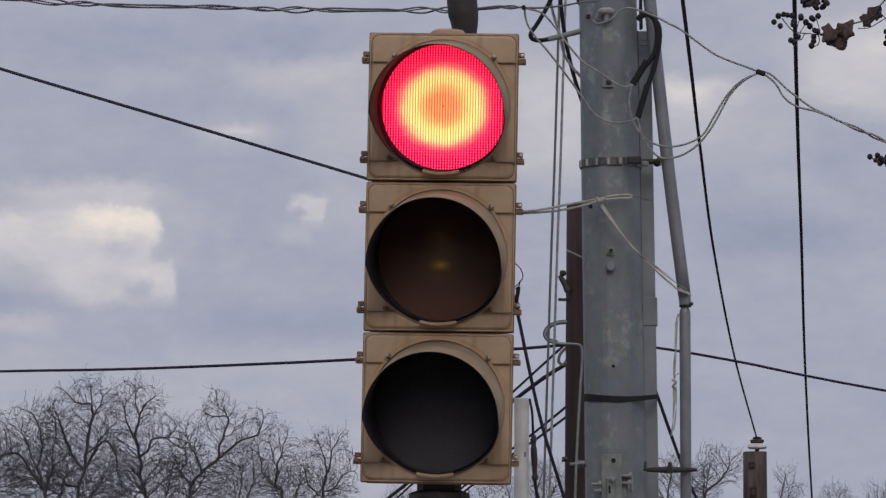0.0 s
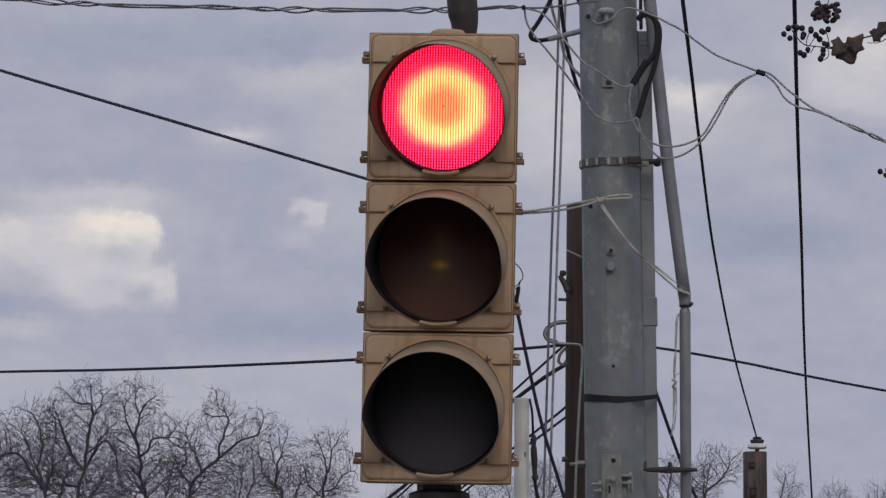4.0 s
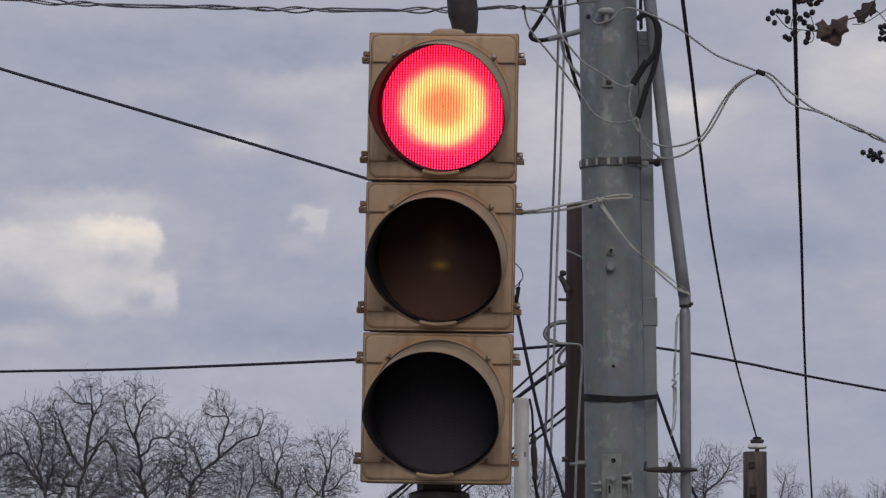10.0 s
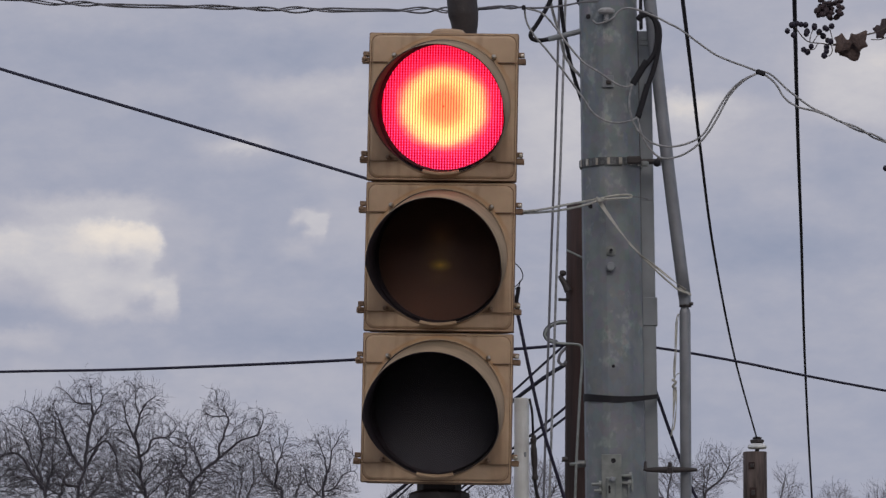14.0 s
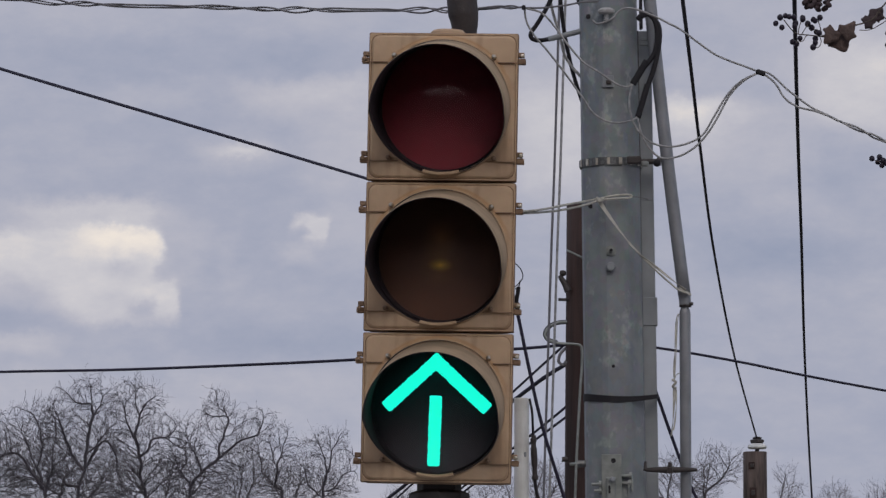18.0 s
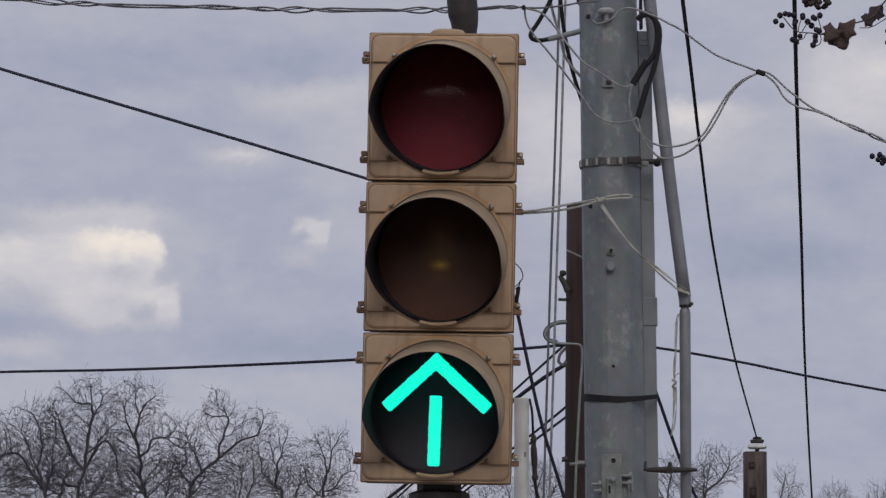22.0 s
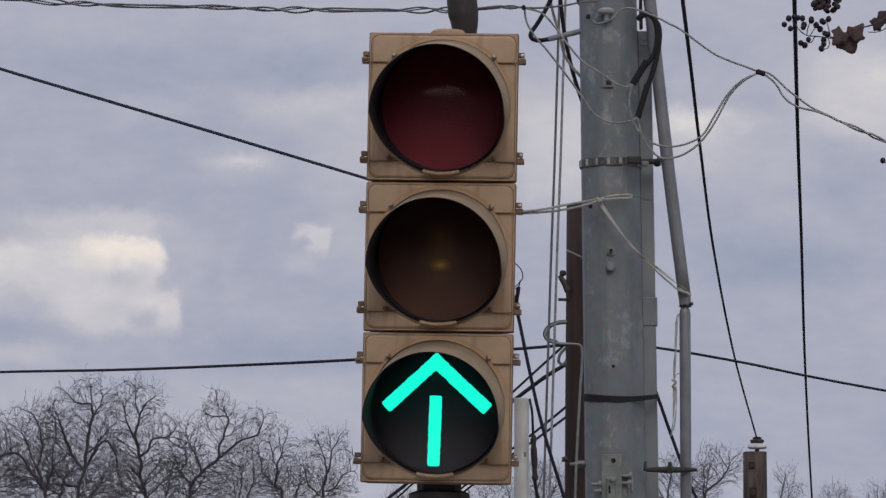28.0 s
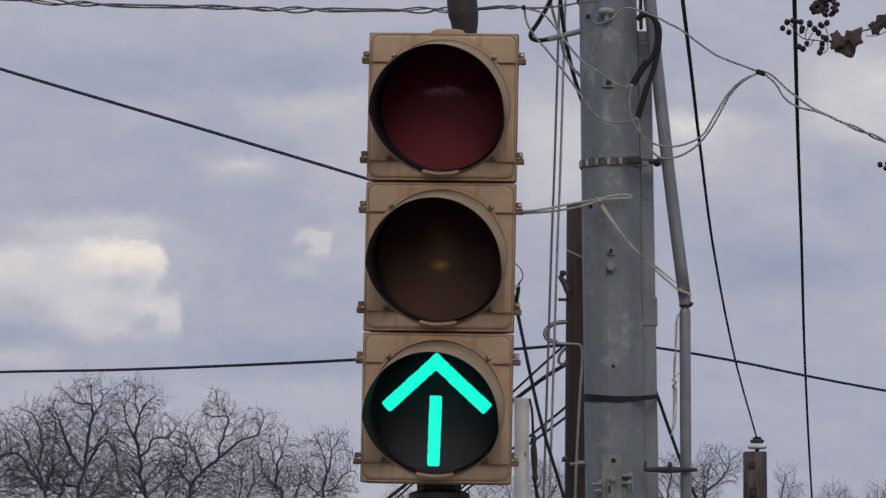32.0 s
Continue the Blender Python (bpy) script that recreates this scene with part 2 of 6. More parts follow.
def lit_red():
    """The lit diodes of the red lamp: rings of brightness under a ribbed screen."""
    m = bpy.data.materials.new("lit_red_diodes")
    m.use_nodes = True
    n, l = m.node_tree.nodes, m.node_tree.links
    n.clear()
    co = n.new("ShaderNodeTexCoord")
    sep = n.new("ShaderNodeSeparateXYZ")
    l.new(co.outputs["Object"], sep.inputs[0])
    x, z = math_node(n, l, "ADD", sep.outputs["X"], 0.004), sep.outputs["Z"]
    r = math_node(n, l, "SQRT", math_node(n, l, "ADD", math_node(n, l, "MULTIPLY", x, x), math_node(n, l, "MULTIPLY", z, z)))
    xe, ze = math_node(n, l, "MULTIPLY", x, 0.96), math_node(n, l, "MULTIPLY", z, 1.035)
    re = math_node(n, l, "SQRT", math_node(n, l, "ADD", math_node(n, l, "MULTIPLY", xe, xe), math_node(n, l, "MULTIPLY", ze, ze)))
    wob = n.new("ShaderNodeTexNoise")
    wob.inputs["Scale"].default_value = 30
    wob.inputs["Detail"].default_value = 3
    l.new(co.outputs["Object"], wob.inputs["Vector"])
    rr = math_node(n, l, "ADD", re, math_node(n, l, "MULTIPLY", math_node(n, l, "SUBTRACT", wob.outputs["Fac"], 0.5), 0.016))
    fac = math_node(n, l, "DIVIDE", rr, 0.1495)
    ramp = n.new("ShaderNodeValToRGB")
    el = ramp.color_ramp.elements
    el[0].position, el[0].color = 0.0, (1.0, 0.30, 0.11, 1)
    el[1].position, el[1].color = 1.0, (0.70, 0.003, 0.034, 1)
    for pos, c in ((0.20, (1.0, 0.31, 0.12)), (0.31, (1.0, 0.48, 0.16)), (0.41, (1.0, 0.72, 0.23)), (0.52, (1.0, 0.74, 0.25)), (0.60, (1.0, 0.52, 0.20)), (0.67, (1.0, 0.17, 0.13)), (0.75, (0.95, 0.025, 0.07)), (0.86, (0.80, 0.005, 0.042))):
        e = el.new(pos)
        e.color = (*c, 1)
    l.new(fac, ramp.inputs["Fac"])
    k = 2 * math.pi / 0.0064
    sx = math_node(n, l, "SINE", math_node(n, l, "MULTIPLY", x, k))
    sz = math_node(n, l, "SINE", math_node(n, l, "MULTIPLY", z, k))
    outer = n.new("ShaderNodeMapRange")
    outer.inputs["From Min"].default_value, outer.inputs["From Max"].default_value = 0.48, 0.80
    l.new(fac, outer.inputs["Value"])
    rows = math_node(n, l, "MULTIPLY", math_node(n, l, "MULTIPLY", sz, 0.20), outer.outputs["Result"])
    wave = math_node(n, l, "ADD", math_node(n, l, "MULTIPLY", sx, 0.58), rows)
    dots = math_node(n, l, "MULTIPLY", math_node(n, l, "MAXIMUM", sx, 0.0), math_node(n, l, "ADD", math_node(n, l, "MULTIPLY", math_node(n, l, "MAXIMUM", sz, 0.0), 0.6), 0.4))
    dots = math_node(n, l, "POWER", dots, 1.6)
    dots = math_node(n, l, "MULTIPLY", math_node(n, l, "MULTIPLY", dots, outer.outputs["Result"]), 0.75)
    # the lower half is the brighter one; a dark speck marks the middle
    low = math_node(n, l, "SUBTRACT", 1.0, math_node(n, l, "MULTIPLY", z, 1.7))
    speck = math_node(n, l, "SUBTRACT", 1.0, math_node(n, l, "MULTIPLY", math_node(n, l, "LESS_THAN", r, 0.0026), 0.75))
    low = math_node(n, l, "MULTIPLY", low, speck)
    rgb = n.new("ShaderNodeSeparateColor")
    l.new(ramp.outputs["Color"], rgb.inputs[0])
    mixed = n.new("ShaderNodeCombineColor")
    for i, (share, lift) in enumerate(((0.95, 0.0), (1.15, 0.22), (1.1, 0.66))):
        g = math_node(n, l, "ADD", math_node(n, l, "MULTIPLY", wave, share), 1.0)
        c = math_node(n, l, "ADD", math_node(n, l, "MULTIPLY", rgb.outputs[i], g), math_node(n, l, "MULTIPLY", dots, lift))
        l.new(math_node(n, l, "MULTIPLY", c, low if i else 1.5), mixed.inputs[i])
    em = n.new("ShaderNodeEmission")
    em.inputs["Strength"].default_value = 1.12
    l.new(mixed.outputs[0], em.inputs["Color"])
    out = n.new("ShaderNodeOutputMaterial")
    l.new(em.outputs[0], out.inputs["Surface"])
    return m


def lit(name, colour, strength):
    m = bpy.data.materials.new(name)
    m.use_nodes = True
    n, l = m.node_tree.nodes, m.node_tree.links
    n.clear()
    co = n.new("ShaderNodeTexCoord")
    no = n.new("ShaderNodeTexNoise")
    no.inputs["Scale"].default_value = 160
    l.new(co.outputs["Object"], no.inputs["Vector"])
    g = n.new("ShaderNodeMapRange")
    g.inputs["To Min"].default_value, g.inputs["To Max"].default_value = strength * 0.85, strength * 1.15
    l.new(no.outputs["Fac"], g.inputs["Value"])
    em = n.new("ShaderNodeEmission")
    em.inputs["Color"].default_value = (*colour, 1)
    l.new(g.outputs["Result"], em.inputs["Strength"])
    out = n.new("ShaderNodeOutputMaterial")
    l.new(em.outputs[0], out.inputs["Surface"])
    return m


LIT_RED = lit_red()
LIT_GREEN = lit("lit_green_diodes", (0.010, 1.0, 0.70), 1.08)


# ---- mesh helpers ----
def link(name, verts, faces, material, parent=None, label="", smooth=False, slots=None):
    me = bpy.data.meshes.new(name)
    me.from_pydata([tuple(v) for v in verts], [], faces)
    for m in (material if isinstance(material, (list, tuple)) else [material]):
        me.materials.append(m)
    if slots:
        me.polygons.foreach_set("material_index", slots)
    if smooth:
        me.polygons.foreach_set("use_smooth", [True] * len(faces))
    me.update()
    ob = new(name, me)
    if parent:
        ob.parent = parent
    if label:
        ob["label"] = label
    return ob


def part(name, bm, material, parent, label="", smooth=False):
    """Links a bmesh as one mesh object under a thing or a part."""
    me = bpy.data.meshes.new(name)
    for f in bm.faces:
        f.smooth = smooth
    bm.to_mesh(me)
    bm.free()
    me.materials.append(material)
    ob = new(name, me)
    ob.parent = parent
    if label:
        ob["label"] = label
    return ob


def thing(name, m, label, category, group="", kind=""):
    ob = new(name)
    ob.empty_display_size = 0.1
    ob.matrix_world = m
    return tagged(ob, label, category, group, kind)


def box_bm(size, at=(0, 0, 0), bevel=0.0, bm=None):
    bm = bm or bmesh.new()
    r = bmesh.ops.create_cube(bm, size=1.0, matrix=Matrix.Translation(at) @ Matrix.Diagonal((*size, 1)))
    if bevel:
        edges = {e for v in r["verts"] for e in v.link_edges}
        bmesh.ops.bevel(bm, geom=list(edges), offset=bevel, segments=2, affect="EDGES", profile=0.5)
    return bm


def lathe_bm(profile, sides=24, axis="z", at=(0, 0, 0), bm=None):
    """Turns (radius, height) pairs round an axis."""
    bm = bm or bmesh.new()
    loops = []
    for r, h in profile:
        ring = []
        for i in range(sides):
            a = 2 * math.pi * i / sides
            c, s = r * math.cos(a), r * math.sin(a)
            q = {"z": (c, s, h), "y": (c, h, s), "x": (h, c, s)}[axis]
            ring.append(bm.verts.new((q[0] + at[0], q[1] + at[1], q[2] + at[2])))
        loops.append(ring)
    for a, b in zip(loops, loops[1:]):
        for i in range(sides):
            bm.faces.new((a[i], a[(i + 1) % sides], b[(i + 1) % sides], b[i]))
    bm.faces.new(loops[0][::-1])
    bm.faces.new(loops[-1])
    bmesh.ops.recalc_face_normals(bm, faces=bm.faces)
    return bm


def smooth_line(pts, per=8):
    """A rounded line through the given places."""
    p = [np.array(q, float) for q in pts]
    if len(p) < 3:
        return p
    p = [2 * p[0] - p[1]] + p + [2 * p[-1] - p[-2]]
    out = []
    for a, b, c, d in zip(p, p[1:], p[2:], p[3:]):
        for i in range(per):
            t = i / per
            out.append(0.5 * (2 * b + (c - a) * t + (2 * a - 5 * b + 4 * c - d) * t * t + (3 * b - a - 3 * c + d) * t ** 3))
    out.append(p[-2])
    return out


def tube_data(line, radius, sides=8, verts=None, faces=None):
    verts = [] if verts is None else verts
    faces = [] if faces is None else faces
    start = len(verts)
    n = len(line)
    rad = radius if isinstance(radius, (list, tuple)) else [radius] * n
    up = None
    for i, p in enumerate(line):
        t = np.array(line[min(i + 1, n - 1)]) - np.array(line[max(i - 1, 0)])
        t = t / (np.linalg.norm(t) + 1e-9)
        if up is None:
            ref = np.array((0.0, 0.0, 1.0)) if abs(t[2]) < 0.9 else np.array((0.0, 1.0, 0.0))
            up = np.cross(np.cross(t, ref), t)
        up = up - t * np.dot(up, t)
        up = up / (np.linalg.norm(up) + 1e-9)
        side = np.cross(t, up)
        for k in range(sides):
            a = 2 * math.pi * k / sides
            verts.append(tuple(np.array(p) + rad[i] * (math.cos(a) * up + math.sin(a) * side)))
    for i in range(n - 1):
        for k in range(sides):
            a, b = start + i * sides + k, start + i * sides + (k + 1) % sides
            faces.append((a, b, b + sides, a + sides))
    faces.append(tuple(range(start + sides - 1, start - 1, -1)))
    faces.append(tuple(range(start + (n - 1) * sides, start + n * sides)))
    return verts, faces


def tube(name, pts, radius, material, parent=None, label="", sides=8, per=8):
    v, f = tube_data(smooth_line(pts, per), radius, sides)
    return link(name, v, f, material, parent, label, smooth=True)


def cable(name, pts, radius, material, label, group="overhead cables", per=8):
    """A cable as a thing of its own, its origin at its last place."""
    o = np.array(pts[-1], float)
    v, f = tube_data(smooth_line(pts, per), radius, 8)
    ob = link(name, [tuple(np.array(q) - o) for q in v], f, material, None, "", smooth=True)
    ob.location = o
    return tagged(ob, label, "cable", group)


# ---- sky backdrop ----
def sky_material():
    m = bpy.data.materials.new("grey_cloud")
    m.use_nodes = True
    n, l = m.node_tree.nodes, m.node_tree.links
    n.clear()
    co = n.new("ShaderNodeTexCoord")
    sep = n.new("ShaderNodeSeparateXYZ")
    l.new(co.outputs["Object"], sep.inputs[0])
    u0 = math_node(n, l, "DIVIDE", sep.outputs["X"], sep.outputs["Y"])
    v0 = math_node(n, l, "DIVIDE", sep.outputs["Z"], sep.outputs["Y"])
    flat = n.new("ShaderNodeCombineXYZ")
    l.new(u0, flat.inputs[0])
    l.new(v0, flat.inputs[1])

    def field(scale, detail, stretch, seed, rough=0.55):
        mp = n.new("ShaderNodeMapping")
        mp.inputs["Scale"].default_value = (1.0, stretch, 1.0)
        mp.inputs["Location"].default_value = (seed, seed * 0.7, 0)
        l.new(flat.outputs[0], mp.inputs["Vector"])
        t = n.new("ShaderNodeTexNoise")
        t.inputs["Scale"].default_value = scale
        t.inputs["Detail"].default_value = detail
        t.inputs["Roughness"].default_value = rough
        l.new(mp.outputs["Vector"], t.inputs["Vector"])
        return t.outputs["Color"], t.outputs["Fac"]

    ws = n.new("ShaderNodeSeparateXYZ")
    l.new(field(55, 5, 1.3, 3.1, 0.6)[0], ws.inputs[0])
    fs = n.new("ShaderNodeSeparateXYZ")
    l.new(field(170, 5, 1.2, 6.4, 0.62)[0], fs.inputs[0])

    def torn(value, axis):
        """The slope shifted by two scales of turbulence."""
        k = math_node(n, l, "MULTIPLY", math_node(n, l, "SUBTRACT", ws.outputs[axis], 0.5), 0.0068)
        k2 = math_node(n, l, "MULTIPLY", math_node(n, l, "SUBTRACT", fs.outputs[axis], 0.5), 0.0046)
        return math_node(n, l, "ADD", value, math_node(n, l, "ADD", k, k2))

    u, v = torn(u0, 0), torn(v0, 1)
    _, big = field(15, 6, 2.2, 7.3, 0.55)
    _, mid = field(46, 7, 1.9, 1.7, 0.6)
    _, fine = field(150, 6, 1.8, 9.2, 0.6)
    sky_level = [math_node(n, l, "ADD", 0.36, math_node(n, l, "MULTIPLY", math_node(n, l, "SUBTRACT", big, 0.5), 0.22))]

    def side(value, at, soft, sign):
        mr = n.new("ShaderNodeMapRange")
        mr.interpolation_type = "SMOOTHSTEP"
        mr.inputs["From Min"].default_value, mr.inputs["From Max"].default_value = at - sign * soft * 0.001, at + sign * soft * 0.001
        l.new(value, mr.inputs["Value"])
        return mr.outputs["Result"]

    def cloud(bearing, height, soft, tone):
        """A bank between two bearings and two heights (slopes), each edge with its softness in thousandths, drawn towards a tone."""
        m = math_node(n, l, "MULTIPLY", side(u, bearing[0], soft[0], 1), side(u, bearing[1], soft[1], -1))
        m = math_node(n, l, "MULTIPLY", m, math_node(n, l, "MULTIPLY", side(v, height[0], soft[2], 1), side(v, height[1], soft[3], -1)))
        more = math_node(n, l, "MULTIPLY", math_node(n, l, "SUBTRACT", tone, sky_level[0]), m)
        sky_level[0] = math_node(n, l, "ADD", sky_level[0], more)

    # pale upper haze
    cloud((-0.1076, 0.1137), (0.1545, 0.1854), (10.7, 10.7, 4.5, 10.7), 0.43)
    cloud((-0.0898, -0.0216), (0.1426, 0.1524), (16.1, 12.5, 3.9, 3.9), 0.27)
    cloud((-0.0476, -0.0303), (0.1451, 0.1501), (8.8, 7.1, 3.2, 3.2), 0.22)
    cloud((-0.0749, -0.0525), (0.1364, 0.1416), (8.8, 10.7, 3.6, 3.2), 0.43)
    cloud((-0.0414, -0.0154), (0.1356, 0.1419), (10.7, 10.7, 4.2, 2.9), 0.5)
    cloud((-0.0537, -0.0370), (0.1241, 0.1294), (7.1, 6.2, 3.2, 2.9), 0.56)
    cloud((-0.0482, -0.0413), (0.1261, 0.1284), (3.9, 3.9, 1.7, 1.7), 0.76)
    cloud((-0.0499, -0.0326), (0.1065, 0.1114), (7.1, 7.1, 3.6, 3.6), 0.31)
    cloud((-0.0277, -0.0104), (0.1021, 0.1170), (5.4, 10.7, 7.1, 5.4), 0.45)
    cloud((-0.0510, -0.0153), (0.0798, 0.0885), (10.7, 10.7, 3.6, 5.4), 0.22)
    cloud((-0.1090, -0.0732), (0.0881, 0.0928), (10.7, 8.8, 2.5, 2.5), 0.3)
    cloud((-0.1089, 0.0200), (0.0400, 0.0800), (10.7, 14.0, 6.0, 5.4), 0.45)
    cloud((0.0200, 0.1127), (0.0400, 0.0780), (14.0, 10.7, 6.0, 5.4), 0.37)
    cloud((0.0144, 0.0341), (0.1177, 0.1451), (7.1, 10.7, 10.7, 8.8), 0.5)
    cloud((0.0467, 0.0603), (0.1426, 0.1539), (5.4, 7.1, 5.4, 5.4), 0.32)
    cloud((0.0752, 0.1060), (0.1332, 0.1539), (8.8, 10.7, 8.0, 5.4), 0.64)
    cloud((0.0851, 0.1061), (0.1407, 0.1483), (7.1, 10.7, 4.5, 4.5), 0.76)
    cloud((0.0472, 0.0651), (0.1306, 0.1391), (5.4, 6.4, 5.4, 2.9), 0.66)
    cloud((0.0478, 0.0602), (0.1336, 0.1381), (4.2, 4.6, 3.2, 2.5), 0.92)
    cloud((0.0762, 0.0910), (0.1189, 0.1258), (6.4, 6.4, 3.6, 3.6), 0.29)
    cloud((0.0663, 0.0798), (0.1137, 0.1189), (7.1, 7.1, 3.6, 3.6), 0.45)
    cloud((0.0563, 0.0921), (0.1000, 0.1096), (8.8, 8.8, 4.6, 4.2), 0.21)
    cloud((0.0884, 0.1055), (0.0854, 0.1040), (7.1, 10.7, 7.1, 7.1), 0.43)
    cloud((-0.0389, -0.0129), (0.1351, 0.1426), (8.6, 7.4, 4.2, 2.9), 0.6)
    cloud((-0.0302, -0.0104), (0.1189, 0.1351), (7.4, 7.4, 6.1, 6.1), 0.52)
    cloud((0.0138, 0.0360), (0.1177, 0.1439), (6.1, 8.6, 8.6, 7.4), 0.64)
    cloud((0.0491, 0.0627), (0.1389, 0.1489), (3.7, 4.9, 3.7, 3.7), 0.4)
    cloud((0.0472, 0.0713), (0.1239, 0.1379), (4.9, 8.6, 7.4, 3.2), 0.62)
    cloud((0.0627, 0.0799), (0.1189, 0.1332), (7.4, 7.4, 6.1, 4.9), 0.5)
    cloud((0.0481, 0.0592), (0.1331, 0.1374), (3.2, 4.2, 2.7, 2.2), 0.82)
    cloud((0.0813, 0.1060), (0.1332, 0.1439), (7.4, 7.4, 4.9, 2.5), 0.68)
    # veil, core and blocks of the sunlit bank
    cloud((-0.0957, -0.0598), (0.1090, 0.1162), (9.8, 6.1, 2.5, 2.5), 0.65)
    cloud((-0.0635, -0.0523), (0.0941, 0.1121), (2.9, 4.9, 4.2, 3.7), 0.46)
    cloud((-0.1117, -0.0745), (0.0965, 0.1097), (9.8, 6.1, 7.4, 2.5), 0.7)
    cloud((-0.0857, -0.0626), (0.0913, 0.1097), (7.4, 2.2, 4.9, 2.5), 0.72)
    cloud((-0.1117, -0.0801), (0.1010, 0.1092), (9.8, 6.1, 4.9, 1.7), 0.78)
    cloud((-0.0825, -0.0621), (0.1035, 0.1097), (5.4, 1.5, 3.7, 2.0), 0.9)
    cloud((-0.0771, -0.0635), (0.1055, 0.1092), (4.2, 2.2, 2.2, 1.5), 0.97)
    cloud((-0.0782, -0.0572), (0.0894, 0.0983), (6.9, 1.5, 2.5, 2.9), 0.68)
    cloud((-0.0671, -0.0573), (0.0922, 0.0978), (3.7, 1.2, 2.9, 1.7), 0.78)
    cloud((-0.0686, -0.0629), (0.0904, 0.0943), (2.2, 2.0, 1.7, 1.7), 0.47)
    cloud((-0.0733, -0.0671), (0.0993, 0.1020), (2.5, 2.5, 1.5, 1.5), 0.6)
    cloud((-0.0625, -0.0597), (0.0980, 0.1037), (1.5, 1.5, 1.7, 2.0), 0.5)
    cloud((-0.0499, -0.0449), (0.0953, 0.1077), (2.5, 2.5, 4.9, 4.9), 0.43)
    cloud((-0.1114, -0.0843), (0.0837, 0.0874), (7.4, 4.9, 2.5, 1.7), 0.58)
    # the small anvil
    cloud((-0.0336, -0.0256), (0.1103, 0.1129), (1.7, 1.0, 1.6, 1.0), 0.64)
    cloud((-0.0302, -0.0259), (0.1070, 0.1122), (1.4, 1.0, 1.7, 1.0), 0.66)
    cloud((-0.0348, -0.0281), (0.1027, 0.1065), (2.9, 2.5, 2.2, 1.7), 0.52)
    level = math_node(n, l, "ADD", sky_level[0], math_node(n, l, "MULTIPLY", math_node(n, l, "SUBTRACT", mid, 0.5), 0.34))
    level = math_node(n, l, "ADD", level, math_node(n, l, "MULTIPLY", math_node(n, l, "SUBTRACT", fine, 0.5), 0.19))
    shade = n.new("ShaderNodeValToRGB")
    el = shade.color_ramp.elements
    el[0].position, el[0].color = 0.05, (0.270, 0.312, 0.430, 1)
    el[1].position, el[1].color = 1.0, (0.84, 0.765, 0.695, 1)
    for pos, c in ((0.34, (0.374, 0.394, 0.492)), (0.55, (0.468, 0.468, 0.538)), (0.75, (0.592, 0.578, 0.612)), (0.9, (0.735, 0.685, 0.660))):
        e = el.new(pos)
        e.color = (*c, 1)
    l.new(level, shade.inputs["Fac"])
    em = n.new("ShaderNodeEmission")
    l.new(shade.outputs["Color"], em.inputs["Color"])
    out = n.new("ShaderNodeOutputMaterial")
    l.new(em.outputs[0], out.inputs["Surface"])
    return m


def sky_backdrop():
    """A stretch of far cloud, part of a sphere round the crossing."""
    R, verts, faces = 2600.0, [], []
    na, ne = 48, 20
    for j in range(ne + 1):
        el = radians(-4 + 40 * j / ne)
        for i in range(na + 1):
            az = radians(-55 + 110 * i / na)
            verts.append((R * math.cos(el) * math.sin(az), R * math.cos(el) * math.cos(az), R * math.sin(el)))
    for j in range(ne):
        for i in range(na):
            a = j * (na + 1) + i
            faces.append((a, a + 1, a + na + 2, a + na + 1))
    ob = link("backdrop", verts, faces, sky_material(), smooth=True)
    ob.location = EYE
    return tagged(ob, "grey layered clouds with pale breaks drifting slowly", "sky", kind="structure")


# ---- ground ----
def ground():
    R = 3200
    g = link("ground", [(-R, -R, 0), (R, -R, 0), (R, R, 0), (-R, R, 0)], [(0, 1, 2, 3)], GRASS)
    tagged(g, "flat ground with short winter grass", "ground", kind="structure")
    r = link("road", [(q[0], q[1], 0.004) for q in ((-300, -2.5), (300, -2.5), (300, 9.2), (-3.2, 9.2), (-3.2, 300), (-12.5, 300), (-12.5, 9.2), (-300, 9.2))], [tuple(range(8))], ROAD)
    tagged(r, "unseen road meeting a side road, made pale to bounce light up", "road", kind="structure")
    bm = box_bm((33, 4.6, 0.15), (13.45, 11.65, 0.075), 0.01)
    pv = part("pavement", bm, CONCRETE, None)
    tagged(pv, "pale concrete pavement at the corner", "pavement", kind="structure")
    # unseen wall added behind the camera; it bounds the sky mirrored in the lenses
    wl_bm = box_bm((46, 0.3, 7.2), (0, -9.0, 3.6), 0.02)
    tagged(part("reflection_wall", wl_bm, WALL, None), "unseen brown wall added behind the camera to shape lens reflections", "wall", kind="structure")
    kb = part("kerb", box_bm((33, 0.14, 0.16), (13.45, 9.28, 0.08), 0.02), CONCRETE, None)
    tagged(kb, "pale concrete kerb along the road", "kerb", kind="structure")


# ---- traffic signal ----
SEC_H, HALF = 0.3527, 0.1752


def rounded_square(hw, hh, r, n):
    """A rounded rectangle of n points, corner arcs included."""
    out, m = [], n // 4
    arc = m // 3
    side = m - arc
    for q in range(4):
        a0 = q * math.pi / 2
        c, s = round(math.cos(a0)), round(math.sin(a0))
        ex, ez = (hw, hh) if q % 2 == 0 else (hh, hw)
        pts = [(ex, (ez - r) * (k + 0.5) / (side // 2)) for k in range(side // 2)]
        pts += [(ex - r + r * math.cos(math.pi / 2 * (k + 0.5) / arc), ez - r + r * math.sin(math.pi / 2 * (k + 0.5) / arc)) for k in range(arc)]
        rest = side - side // 2
        pts += [((ex - r) * (1 - (k + 0.5) / rest), ez) for k in range(rest)]
        out += [(x * c - z * s, x * s + z * c) for x, z in pts]
    return out


